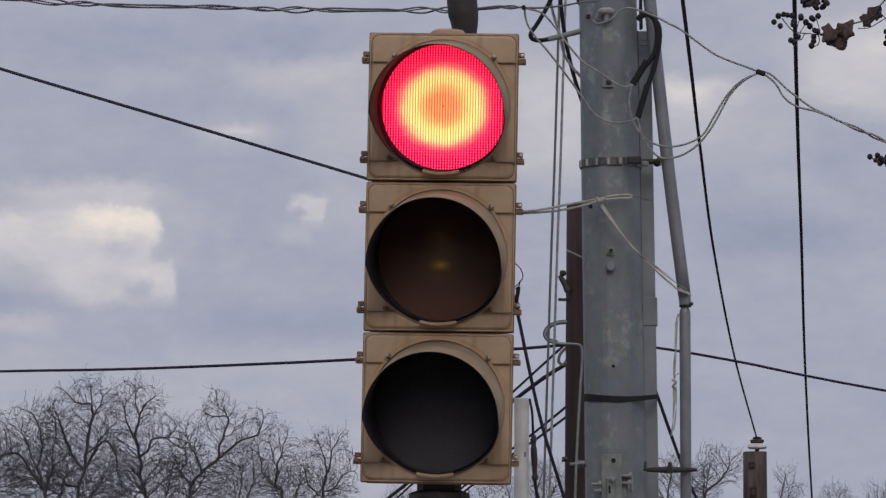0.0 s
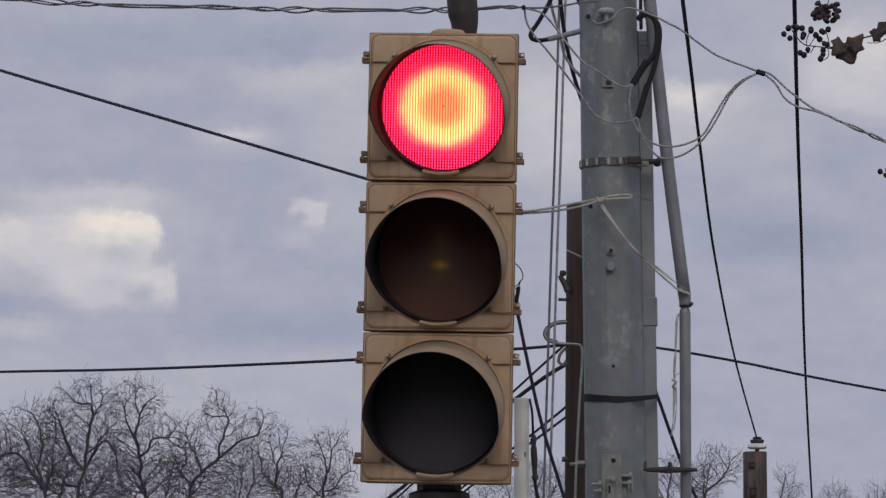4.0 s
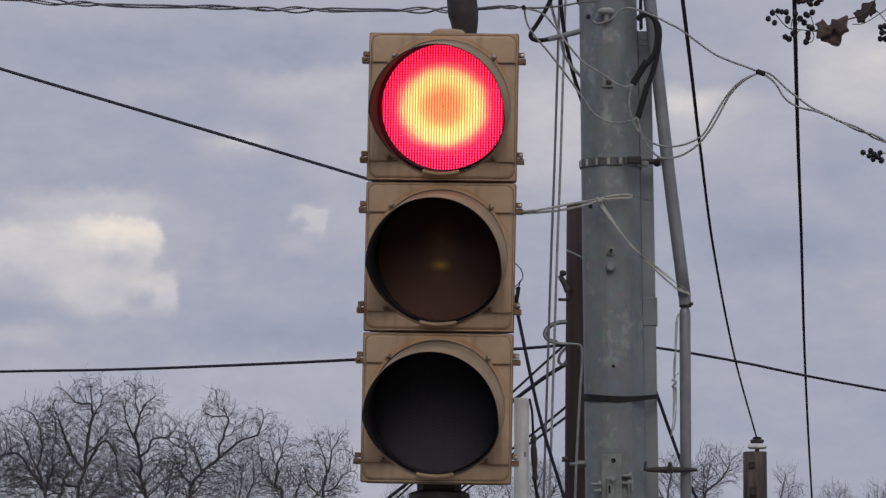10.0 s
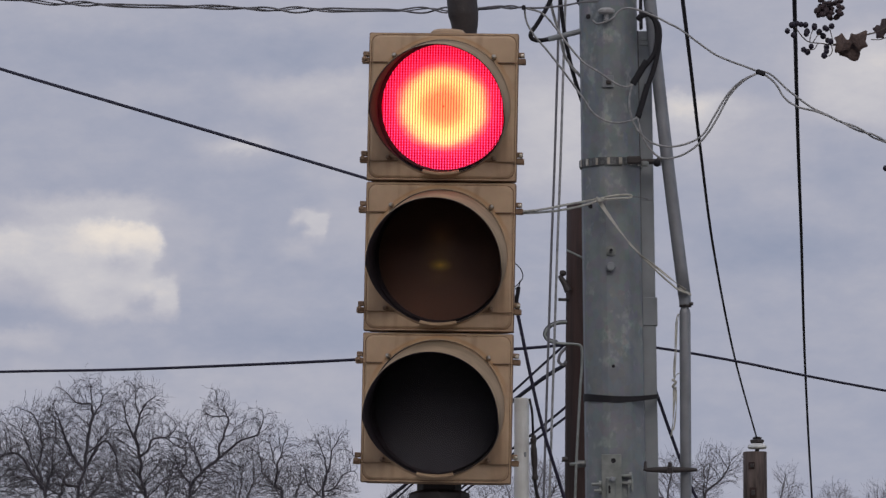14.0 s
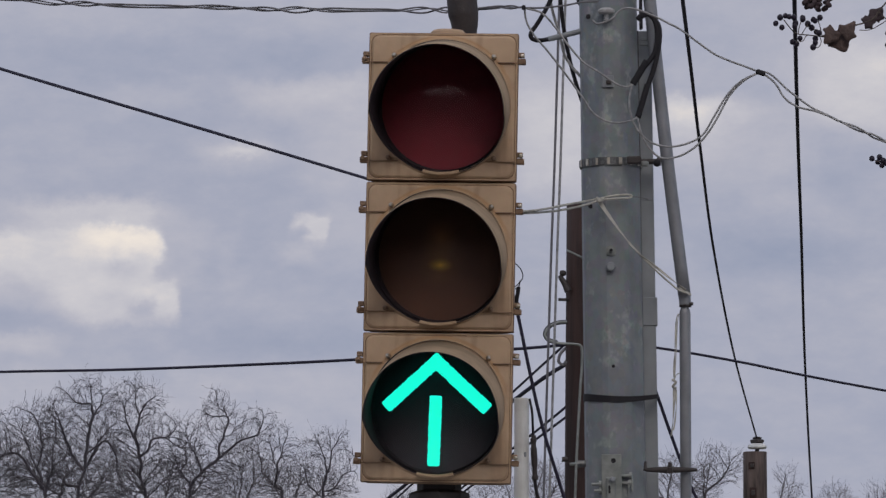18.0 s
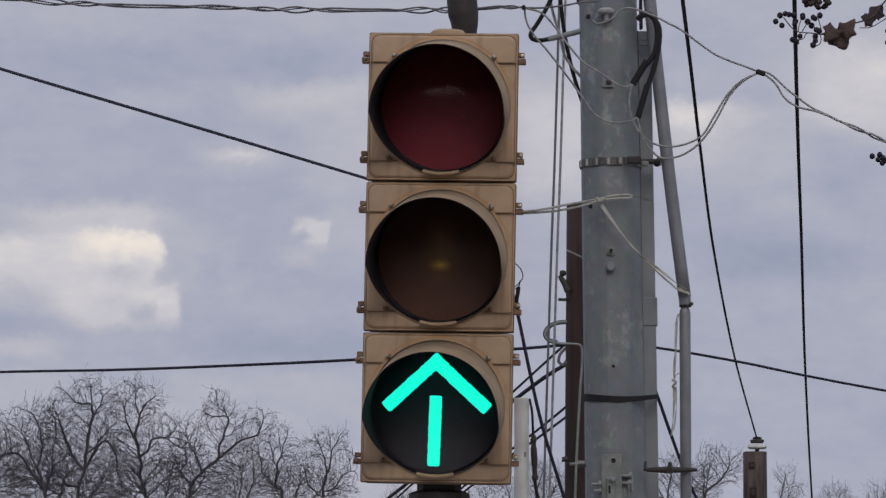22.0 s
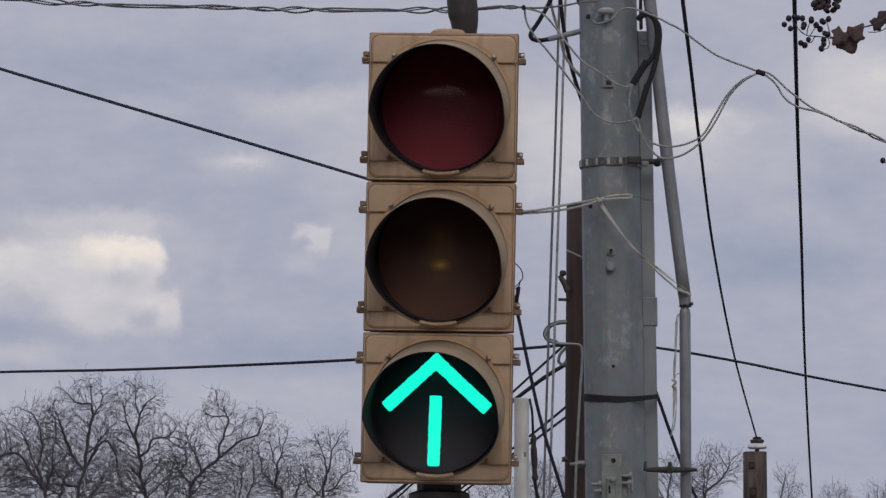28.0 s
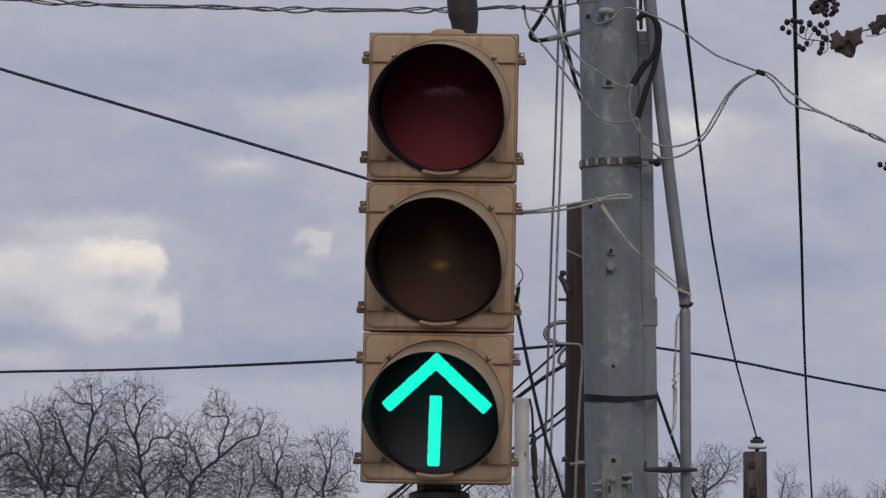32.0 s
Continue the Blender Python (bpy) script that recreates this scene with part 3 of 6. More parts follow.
def circle(r, n):
    return [(r * math.cos(2 * math.pi * (i + 0.5) / n), r * math.sin(2 * math.pi * (i + 0.5) / n)) for i in range(n)]


def loops_mesh(loops, n, close_last=False):
    verts, faces = [], []
    for ring, y in loops:
        verts += [(x, y, z) for x, z in ring]
    for k in range(len(loops) - 1):
        for i in range(n):
            a, b = k * n + i, k * n + (i + 1) % n
            faces.append((a, b, b + n, a + n))
    if close_last:
        faces.append(tuple(range((len(loops) - 1) * n, len(loops) * n)))
    return verts, faces


def signal_door(parent, z):
    n = 96
    hh = SEC_H / 2 - 0.0020
    loops = [
        (rounded_square(HALF, hh, 0.004, n), 0.024), (rounded_square(HALF, hh, 0.004, n), 0.003), (rounded_square(HALF - 0.002, hh - 0.002, 0.004, n), 0.0),
        (rounded_square(HALF - 0.0045, hh - 0.0045, 0.020, n), 0.0), (rounded_square(HALF - 0.0050, hh - 0.0050, 0.020, n), 0.0016), (rounded_square(HALF - 0.0062, hh - 0.0062, 0.020, n), 0.0016),
        (rounded_square(HALF - 0.0078, hh - 0.0078, 0.020, n), -0.001), (rounded_square(HALF - 0.0110, hh - 0.0110, 0.020, n), -0.0035),
        (circle(0.1640, n), -0.0045), (circle(0.1625, n), -0.0060), (circle(0.1605, n), -0.0066), (circle(0.1578, n), -0.0066), (circle(0.1545, n), -0.0066), (circle(0.1532, n), 0.003)]
    v, f = loops_mesh(loops, n)
    rows = len(loops) - 1
    # the darker paint on rim and groove draws the shadow gap round the panel
    slots = [2 if k in (0, 1, 4) else (1 if k >= rows - 2 else 0) for k in range(rows) for _ in range(n)]
    door = link("door", v, f, [TAN, BLACK, TAN_EDGE], parent, smooth=False, slots=slots)
    door.location = (0, 0, z)
    for sx in (-1, 1):
        for dz, half in ((0.104, 0.107), (-0.129, 0.082)):
            inner = math.sqrt(max(0.0, 0.163 ** 2 - dz ** 2))
            wide = HALF - inner - 0.006
            part("rib", box_bm((wide, 0.005, 0.0026), (sx * (HALF - 0.003 - wide / 2), -0.007, dz), 0.0008), TAN_EDGE, door)
        for dz in (0.117, -0.118):
            lug = part("hinge_lug", box_bm((0.017, 0.026, 0.013), (sx * (HALF + 0.0085), 0.012, dz - 0.008), 0.002), TAN_EDGE, parent)
            lug.location = (0, 0, z)
            box = box_bm((0.014, 0.020, 0.011), (sx * (HALF + 0.007), 0.010, dz + 0.007), 0.002)
            part("latch_block", box, RUST, lug, "rust-stained latch block")
            head = lathe_bm([(0.0, -0.006), (0.0042, -0.0055), (0.0052, -0.002), (0.0052, 0.004)], 8, "y", (sx * (HALF + 0.010), -0.002, dz + (0.004 if sx > 0 else -0.004)))
            part("bolt", head, SCREW if sx > 0 else RUST, lug)
    for sx, dz, m in ((-0.115, 0.119, SCREW), (0.1185, 0.117, SCREW), (-0.124, -0.122, RUST), (0.122, -0.122, RUST)):
        part("screw", lathe_bm([(0.0, -0.0215), (0.004, -0.020), (0.0058, -0.016), (0.0058, -0.005)], 12, "y", (sx, 0, dz)), m, door, "round screw head", smooth=True)
    # a curved lip below the lens
    pts = [(0.043 * s, -0.018, -0.154 - 0.006 * (1 - s * s)) for s in (-1, -0.8, -0.5, -0.2, 0.2, 0.5, 0.8, 1)]
    tube("drip_lip", pts, [0.002] + [0.0048] * (len(smooth_line(pts)) - 2) + [0.002], TAN, door, "curved lip under the lens")
    return door


def signal_visor(parent, z):
    """A cap visor: a tube of full length over its upper half, cut back below."""
    n, verts, faces, slots = 72, [], [], []
    def length(a):
        d = math.degrees(a) % 360
        low = 0 if d <= 180 else min(d - 180, 360 - d)
        if low <= 1:
            return 0.222
        return max(0.018, 0.222 - 0.204 * min(1.0, (low - 1) / 54.0) ** 0.72)
    def ring(r, frac, add=0.0):
        for i in range(n):
            a = 2 * math.pi * i / n
            seat = -0.004 + r * math.sin(a) * math.tan(radians(VISOR_TILT))
            tip = -length(a) - 0.010
            verts.append((r * math.cos(a), seat + (min(tip, seat - 0.006) - seat) * frac - add, r * math.sin(a)))
    steps = [0.0, 0.25, 0.5, 0.75, 1.0]
    for s in steps:
        ring(0.1565, s)
    ring(0.1555, 1.0, 0.0015)
    ring(0.1542, 1.0, 0.0015)
    for s in steps[::-1]:
        ring(0.1534, s)
    rings = 2 * len(steps) + 2
    for k in range(rings - 1):
        for i in range(n):
            a, b = k * n + i, k * n + (i + 1) % n
            faces.append((a, b, b + n, a + n))
            slots.append(0 if k < len(steps) else 1)
    for i in range(n):
        a, b = (rings - 1) * n + i, (rings - 1) * n + (i + 1) % n
        faces.append((a, b, (i + 1) % n, i))
        slots.append(1)
    v = link("visor", verts, faces, [VISOR_OUT, VISOR_IN], parent, "tan cap visor, black inside", smooth=True, slots=slots)
    v.matrix_local = pose(0.002, 0, z - 0.001, VISOR_TILT, 0, 0)
    return v


VISOR_TILT = 10.3


def dome(name, r, sag, y, material, parent, z):
    n, rings = 48, 10
    R = (r * r + sag * sag) / (2 * sag)
    loops = []
    for k in range(rings):
        rr = r * (1 - k / rings)
        loops.append((circle(rr, n), y - (math.sqrt(R * R - rr * rr) - (R - sag))))
    v, f = loops_mesh(loops, n)
    v.append((0, y - sag, 0))
    f += [((rings - 1) * n + i, (rings - 1) * n + (i + 1) % n, len(v) - 1) for i in range(n)]
    ob = link(name, v, f, material, parent, "smooth domed clear lens", smooth=True)
    ob.location = (0, 0, z)
    ob.visible_shadow = False
    return ob


def lamp_board(parent, z, front, back, name="lamp_board"):
    """A round lamp board; front looks out through the lens, back into the housing."""
    n, k6 = 64, 6
    def face(sign):
        return [(circle(0.1490 * k / k6, n), sign * (0.012 - 0.006 * (k / k6) ** 2)) for k in range(1, k6 + 1)]
    loops = face(-1) + face(1)[::-1]
    v, f = loops_mesh(loops, n)
    slots = [0] * (n * (k6 - 1)) + [2] * n + [1] * (n * (k6 - 1))
    for base, y, slot in ((0, -0.012, 0), ((2 * k6 - 1) * n, 0.012, 1)):
        v.append((0, y, 0))
        f += [(base + i, base + (i + 1) % n, len(v) - 1) for i in range(n)]
        slots += [slot] * n
    ob = link(name, v, f, [front, back, BLACK], parent, "", smooth=False, slots=slots)
    ob.location = (BOARD_X, BOARD_Y, z)
    return ob


BOARD_X, BOARD_Y = 0.0062, 0.005


def arrow_mesh(board):
    """The lit straight-ahead arrow: two slanting strokes and a shaft."""
    rng = random.Random(4)
    def stroke(a, b, w):
        A, B = Vector((a[0], 0, a[1])), Vector((b[0], 0, b[1]))
        d = (B - A).normalized()
        s = Vector((-d.z, 0, d.x)) * w / 2
        count = int((B - A).length / 0.0022)
        one, two = [], []
        for k in range(count + 1):
            q = A.lerp(B, k / count)
            end = 0.72 if k in (0, count) else (0.93 if k in (1, count - 1) else 1.0)
            one.append(q - s * end * (1 + rng.uniform(-0.075, 0.075)))
            two.append(q + s * end * (1 + rng.uniform(-0.075, 0.075)))
        return one + two[::-1]
    verts, faces, slots = [], [], []
    for a, b, w in (((-0.125, -0.0015), (0.003, 0.1185), 0.0300), ((0.1135, -0.0035), (-0.018, 0.1165), 0.0310), ((-0.0108, -0.136), (-0.0080, 0.0285), 0.0290)):
        ring = stroke(a, b, w)
        k = len(verts)
        m = len(ring)
        verts += [(p.x, -0.0135, p.z) for p in ring] + [(p.x, -0.006, p.z) for p in ring]
        faces.append(tuple(range(k, k + m)))
        faces += [(k + i, k + (i + 1) % m, k + m + (i + 1) % m, k + m + i) for i in range(m)]
        slots += [0] + [1] * m
    return link("led_arrow", verts, faces, [LIT_GREEN, BLACK], board, "glowing green arrow pointing up", slots=slots)


def traffic_signal():
    sig = thing("traffic_signal", pose(*(-0.018, 10.66, 2.073), 0, 1.12, -4.0), "faded tan three-lamp traffic signal with cap visors", "traffic light")
    boards = {}
    for i, kind in enumerate(("green", "amber", "red")):
        z = SEC_H * (i + 0.5)
        # the housing behind the door, open in front
        n = 48
        hw, hh = HALF - 0.006, SEC_H / 2 - 0.0002
        loops = [(circle(0.1565, n), 0.0), (circle(0.1565, n), 0.19), (circle(0.01, n), 0.19)]
        outer = [(circle(0.1570, n), 0.0), (rounded_square(hw, hh, 0.012, n), 0.022), (rounded_square(hw - 0.006, hh - 0.014, 0.015, n), 0.19), (rounded_square(hw - 0.02, hh - 0.03, 0.03, n), 0.205), (circle(0.01, n), 0.205)]
        v, f = loops_mesh(outer, n, True)
        body = link("housing", v, f, TAN_EDGE, sig)
        body.location = (0, 0, z)
        v, f = loops_mesh(loops, n, True)
        link("reflector_bowl", v, f, BLACK, body, "black inside of the housing")
        v, f = loops_mesh([(circle(0.1533, n), -0.0130), ([(x + BOARD_X, q) for x, q in circle(0.1480, n)], 0.0), ([(x + BOARD_X, q) for x, q in circle(0.1480, n)], 0.024), (circle(0.1560, n), 0.024)], n)
        link("gasket", v, f, VISOR_IN, body, "black rubber gasket")
        signal_door(sig, z)
        signal_visor(sig, z)
        dome("lens", 0.1530, 0.0165, -0.008, {"red": LENS_RED, "amber": LENS_AMBER, "green": LENS}[kind], sig, z)
        if kind == "red":
            boards["red"] = lamp_board(sig, z, LIT_RED, BOARD_RED)
        elif kind == "amber":
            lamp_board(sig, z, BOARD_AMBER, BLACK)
        else:
            boards["green"] = lamp_board(sig, z, BOARD_GREEN, BOARD_GREEN)
            arrow_mesh(boards["green"])
    top = 3 * SEC_H
    part("top_cap", lathe_bm([(0.0, 0.011), (0.036, 0.0105), (0.041, 0.005), (0.042, -0.004)], 32, "z", (0.006, 0.05, top)), TAN, sig, "rust-edged round cap", smooth=False)
    return boards


def signal_mount():
    m = thing("signal_mount", pose(0, 0, 0), "dark iron bracket and post that carry the signal", "bracket")
    up = [(0.051, 10.83, 3.133), (0.051, 10.83, 3.18), (0.046, 10.83, 3.221), (0.043, 10.83, 3.289), (0.042, 10.83, 3.385)]
    line = smooth_line(up)
    rad = [0.026 + 0.010 * min(1.0, i / 12) for i in range(len(line))]
    v, f = tube_data(line, rad, 16)
    link("upright", v, f, ARM, m, "", smooth=True)
    tube("arm", [up[-1], (up[-1][0] + 0.02, 10.85, up[-1][2] + 0.07), (up[-1][0] + 0.12, 10.95, up[-1][2] + 0.12), (0.426, 11.25, 3.6)], 0.03, ARM, m, sides=14)
    bx, bz = -0.009, 2.071
    part("hub", lathe_bm([(0.0, 0.02), (0.052, 0.02), (0.052, -0.008), (0.062, -0.011), (0.071, -0.016), (0.071, -0.05), (0.05, -0.06), (0.0, -0.06)], 8, "z", (bx, 10.76, bz)), ARM, m, "dark octagonal hub under the housing")
    part("post", lathe_bm([(0.05, -0.055), (0.05, 0.13 - bz)], 20, "z", (bx, 10.76, bz)), ARM, m, smooth=False)
    part("base_plate", lathe_bm([(0.14, 0.15), (0.14, 0.19), (0.07, 0.24), (0.05, 0.24)], 20, "z", (bx, 10.76, 0)), ARM, m)
    return m


# ---- steel pole ----
DP = 11.3


def steel_pole():
    top, foot = (0.412, 11.3, 3.098), (0.424, 11.3, 2.117)
    lean = (top[0] - foot[0]) / (top[2] - foot[2])
    cx, r = foot[0] + lean * (0.15 - foot[2]), 0.0731
    p = thing("steel_pole", pose(cx, DP, 0.15, 0, math.degrees(math.atan(lean)), 0), "mottled galvanised steel pole with straps and bolts", "utility pole")
    sides, verts, faces = 8, [], []
    for z, rz in ((0.0, 0.0799), (6.6, 0.0594)):
        for i in range(sides):
            a = 2 * math.pi * (i + 0.5) / sides + radians(4)
            for da in (-0.10, -0.05, 0.05, 0.10):
                verts.append((rz * 1.035 * math.cos(a + da), rz * 1.035 * math.sin(a + da), z))
    n = 4 * sides
    faces += [(i, (i + 1) % n, n + (i + 1) % n, n + i) for i in range(n)]
    faces += [tuple(range(n))[::-1], tuple(range(n, 2 * n))]
    link("shaft", verts, faces, GALV, p)
    def here(q):
        return (q[0] - cx - lean * (q[2] - 0.15), q[1] - DP, q[2] - 0.15)
    ap = r * 1.035 * math.cos(math.pi / 8 - 0.10)
    def front(x):
        ys = []
        for k in range(8):
            th = radians(4 + 45 * k)
            if math.sin(th) < -0.05:
                ys.append((ap - x * math.cos(th)) / math.sin(th))
        return max(ys)
    # side duct along the shaft
    zt, zb = 3.232 - 0.15, 0.0
    dx = 0.0852
    part("side_duct", box_bm((0.042, 0.05, zt - zb), (dx, 0.03, (zt + zb) / 2), 0.003), GALV_DUCT, p, "plain grey duct strapped to the shaft")
    zc = 2.532 - 0.15
    part("duct_joint", box_bm((0.046, 0.056, 0.07), (dx + 0.002, 0.03, zc), 0.002), GALV_DUCT, p)
    zc2 = 2.858 - 0.15
    part("duct_joint", box_bm((0.041, 0.053, 0.10), (dx - 0.0015, 0.03, zc2), 0.002), GALV_DUCT, p)
    # ribbed strap
    z0 = 2.898 - 0.15
    part("strap", lathe_bm([(r * 0.95, -0.010), (r * 1.04, -0.010), (r * 1.04, 0.010), (r * 0.95, 0.010)], 36, "z", (0, 0, z0)), STRAP, p, "ribbed steel strap")
    for i in range(16):
        a = -math.pi + math.pi * (i + 0.5) / 16
        rib = part("strap_rib", box_bm((0.0062 if i % 3 else 0.0085, 0.003, 0.017), bevel=0.0006), SCREW if i % 2 else STRAP, p)
        rib.matrix_local = pose(r * 1.043 * math.cos(a), r * 1.043 * math.sin(a), z0, 0, 0, math.degrees(a) + 90)
    b = here((0.507, 11.25, 2.898))
    part("strap_screw", lathe_bm([(0.007, -0.035), (0.007, 0.02), (0.011, 0.021), (0.011, 0.030)], 10, "x", b), ARM, p, "dark strap screw")
    # black strap round shaft and duct
    zb = 2.315 - 0.15
    v, f = [], []
    ring = []
    for i in range(48):
        a = 2 * math.pi * i / 48
        x, y = r * 1.045 * math.cos(a), r * 1.045 * math.sin(a)
        if x > 0.02:
            x = 0.02 + (x - 0.02) * (dx + 0.024 - 0.02) / (r * 1.045 - 0.02)
            y = y * 0.98
        ring.append((x, y))
    for z, k in ((-0.008, 1.0), (0.008, 1.0), (0.008, 0.96), (-0.008, 0.96)):
        v += [(x * k, y * k, zb + z * (1.2 - 3.0 * (x + r)) + 0.006 - 0.0105 * (1 - ((x - 0.014) / 0.095) ** 2)) for x, y in ring]
    f = [(k * 48 + i, k * 48 + (i + 1) % 48, ((k + 1) % 4) * 48 + (i + 1) % 48, ((k + 1) % 4) * 48 + i) for k in range(4) for i in range(48)]
    link("black_strap", v, f, RUBBER, p, "black rubber strap")
    b = here((0.527, 11.24, 2.893))
    # a solid dark strip stands in for the shaded gap and its grime
    seam = (zt + 0.4) / 2
    part("duct_seam", box_bm((0.0042, 0.010, zt - 0.4), (dx - 0.0132, 0.0035, seam), 0.001), ARM, p, "dark strip in place of the shaded, grimy gap between shaft and duct")
    part("strap_knob", lathe_bm([(0.0, -0.010), (0.007, -0.008), (0.010, 0.0), (0.007, 0.008), (0.0, 0.010)], 12, "x", b), RUBBER, p, "dark rounded strap end", smooth=True)
    part("strap_housing", box_bm((0.036, 0.020, 0.019), here((0.4684, 11.2, 2.896)), 0.004), ARM, p, "dark screw housing of the strap")
    part("strap_lug", box_bm((0.020, 0.016, 0.013), here((0.4952, 11.21, 2.8874)), 0.004), GALV_LIGHT, p, "bright lug of the strap")
    # solid black block in place of the open gap's shade
    b = here((0.489, 11.25, 3.265))
    part("duct_slot", box_bm((0.008, 0.02, 0.075), b, 0.002), RUBBER, p, "dark gap beside the shaft")
    b = here((0.503, 11.27, 3.206))
    part("duct_clip", box_bm((0.030, 0.012, 0.006), b, 0.001), GALV_DUCT, p)
    b = here((0.503, 11.27, 3.192))
    part("duct_clip", box_bm((0.030, 0.012, 0.006), b, 0.001), GALV_DUCT, p)
    # holes as dark plugs, bolts, plate
    yf = front(0.0)
    for q, rr in (((0.359, 11.24, 3.261), 0.006), ((0.364, 11.24, 2.790), 0.0066), ((0.417, 11.22, 2.392), 0.0042)):
        h = here(q)
        yy = front(h[0])
        part("hole", lathe_bm([(rr, yy - 0.0012), (rr, yy + 0.01)], 12, "y", (h[0], 0, h[2])), RUBBER, p, "dark drilled hole")
    h = here((0.412, 11.22, 2.676))
    part("bolt", lathe_bm([(0.0, yf - 0.012), (0.005, yf - 0.012), (0.006, yf - 0.004), (0.0132, yf - 0.003), (0.0132, yf + 0.004)], 12, "y", (h[0], 0, h[2])), GALV_LIGHT, p, "washer and bolt")
    part("bolt_tip", lathe_bm([(0.0, yf - 0.016), (0.004, yf - 0.016), (0.004, yf - 0.01)], 8, "y", (h[0], 0, h[2])), RUBBER, p)
    h = here((0.411, 11.22, 2.636))
    part("boss", lathe_bm([(0.0, yf - 0.016), (0.009, yf - 0.016), (0.0115, yf - 0.012), (0.0120, yf + 0.006)], 12, "y", (h[0], 0, h[2])), GALV_DUCT, p, "dull grey boss")
    h = here((0.406, 11.22, 3.095))
    part("bolt_plate", box_bm((0.030, 0.006, 0.030), (h[0], yf - 0.001, h[2]), 0.002), GALV_DUCT, p, "small rusty square plate")
    part("plate_nut", box_bm((0.013, 0.008, 0.010), (h[0] + 0.002, yf - 0.006, h[2] - 0.002), 0.002), ARM, p)
    # mushroom insulator
    h = here((0.402, 11.2, 3.269))
    part("insulator", lathe_bm([(0.006, 0.0), (0.006, 0.016), (0.020, 0.018), (0.022, 0.024), (0.014, 0.030), (0.0, 0.031)], 16, "z", (h[0], yf - 0.018, h[2] - 0.024)), GLAZED, p, "grey mushroom insulator", smooth=False)
    part("insulator_arm", box_bm((0.010, 0.03, 0.008), (h[0], yf - 0.008, h[2] - 0.020), 0.002), ARM, p)
    # bracket with bolts low on the shaft
    h = here((0.411, 11.18, 2.117))
    plate = part("bracket_plate", box_bm((0.050, 0.012, 0.125), (h[0], yf - 0.008, h[2] - 0.004), 0.002), GALV_LIGHT, p, "pale zinc bracket plate")
    part("plate_hole", lathe_bm([(0.0062, -0.0015), (0.0062, 0.004)], 12, "y", (h[0] + 0.005, yf - 0.0135, h[2] + 0.043)), RUBBER, plate)
    part("bracket_tongue", box_bm((0.024, 0.02, 0.075), (h[0] - 0.002, yf - 0.018, h[2] - 0.035), 0.004), GALV_LIGHT, plate)
    part("bracket_boss", lathe_bm([(0.0, -0.016), (0.0050, -0.0155), (0.0068, -0.013), (0.0072, 0.006)], 14, "y", (h[0] + 0.001, yf - 0.024, h[2] - 0.004)), GALV_DUCT, plate, "round steel boss", smooth=True)
    part("bracket_slot", box_bm((0.006, 0.010, 0.020), (h[0] - 0.006, yf - 0.024, h[2] - 0.028), 0.002), RUBBER, plate)
    for sx, dz, w in ((-1, -0.014, 0.018), (1, 0.006, 0.018), (1, -0.012, 0.016), (-1, -0.03, 0.012)):
        part("bracket_bolt", lathe_bm([(0.004, 0), (0.004, w), (0.0085, w), (0.0085, w + 0.006)], 8, "x", (h[0] + sx * 0.025 - (0 if sx > 0 else w + 0.006), yf - 0.008, h[2] + dz)), GALV_LIGHT, plate)
    part("bracket_pin", lathe_bm([(0.0, -0.004), (0.0042, -0.003), (0.0048, 0.002), (0.0048, 0.008)], 10, "y", (h[0] + 0.004, yf - 0.030, h[2] - 0.058)), SCREW, plate, "bright pin end", smooth=True)
    part("bracket_rod", box_bm((0.005, 0.006, 0.028), (h[0] + 0.041, yf - 0.012, h[2] - 0.030), 0.001), GALV_LIGHT, plate)
    part("bracket_rod", box_bm((0.006, 0.006, 0.03), (h[0] + 0.050, yf - 0.012, h[2] - 0.018), 0.001), GALV_LIGHT, plate)
    # side bolts on the left
    h = here((0.342, 11.3, 2.158))
    part("side_bolt", lathe_bm([(0.009, -0.012), (0.009, 0.012)], 10, "x", (h[0], 0, h[2])), STRAP, p)
    return p


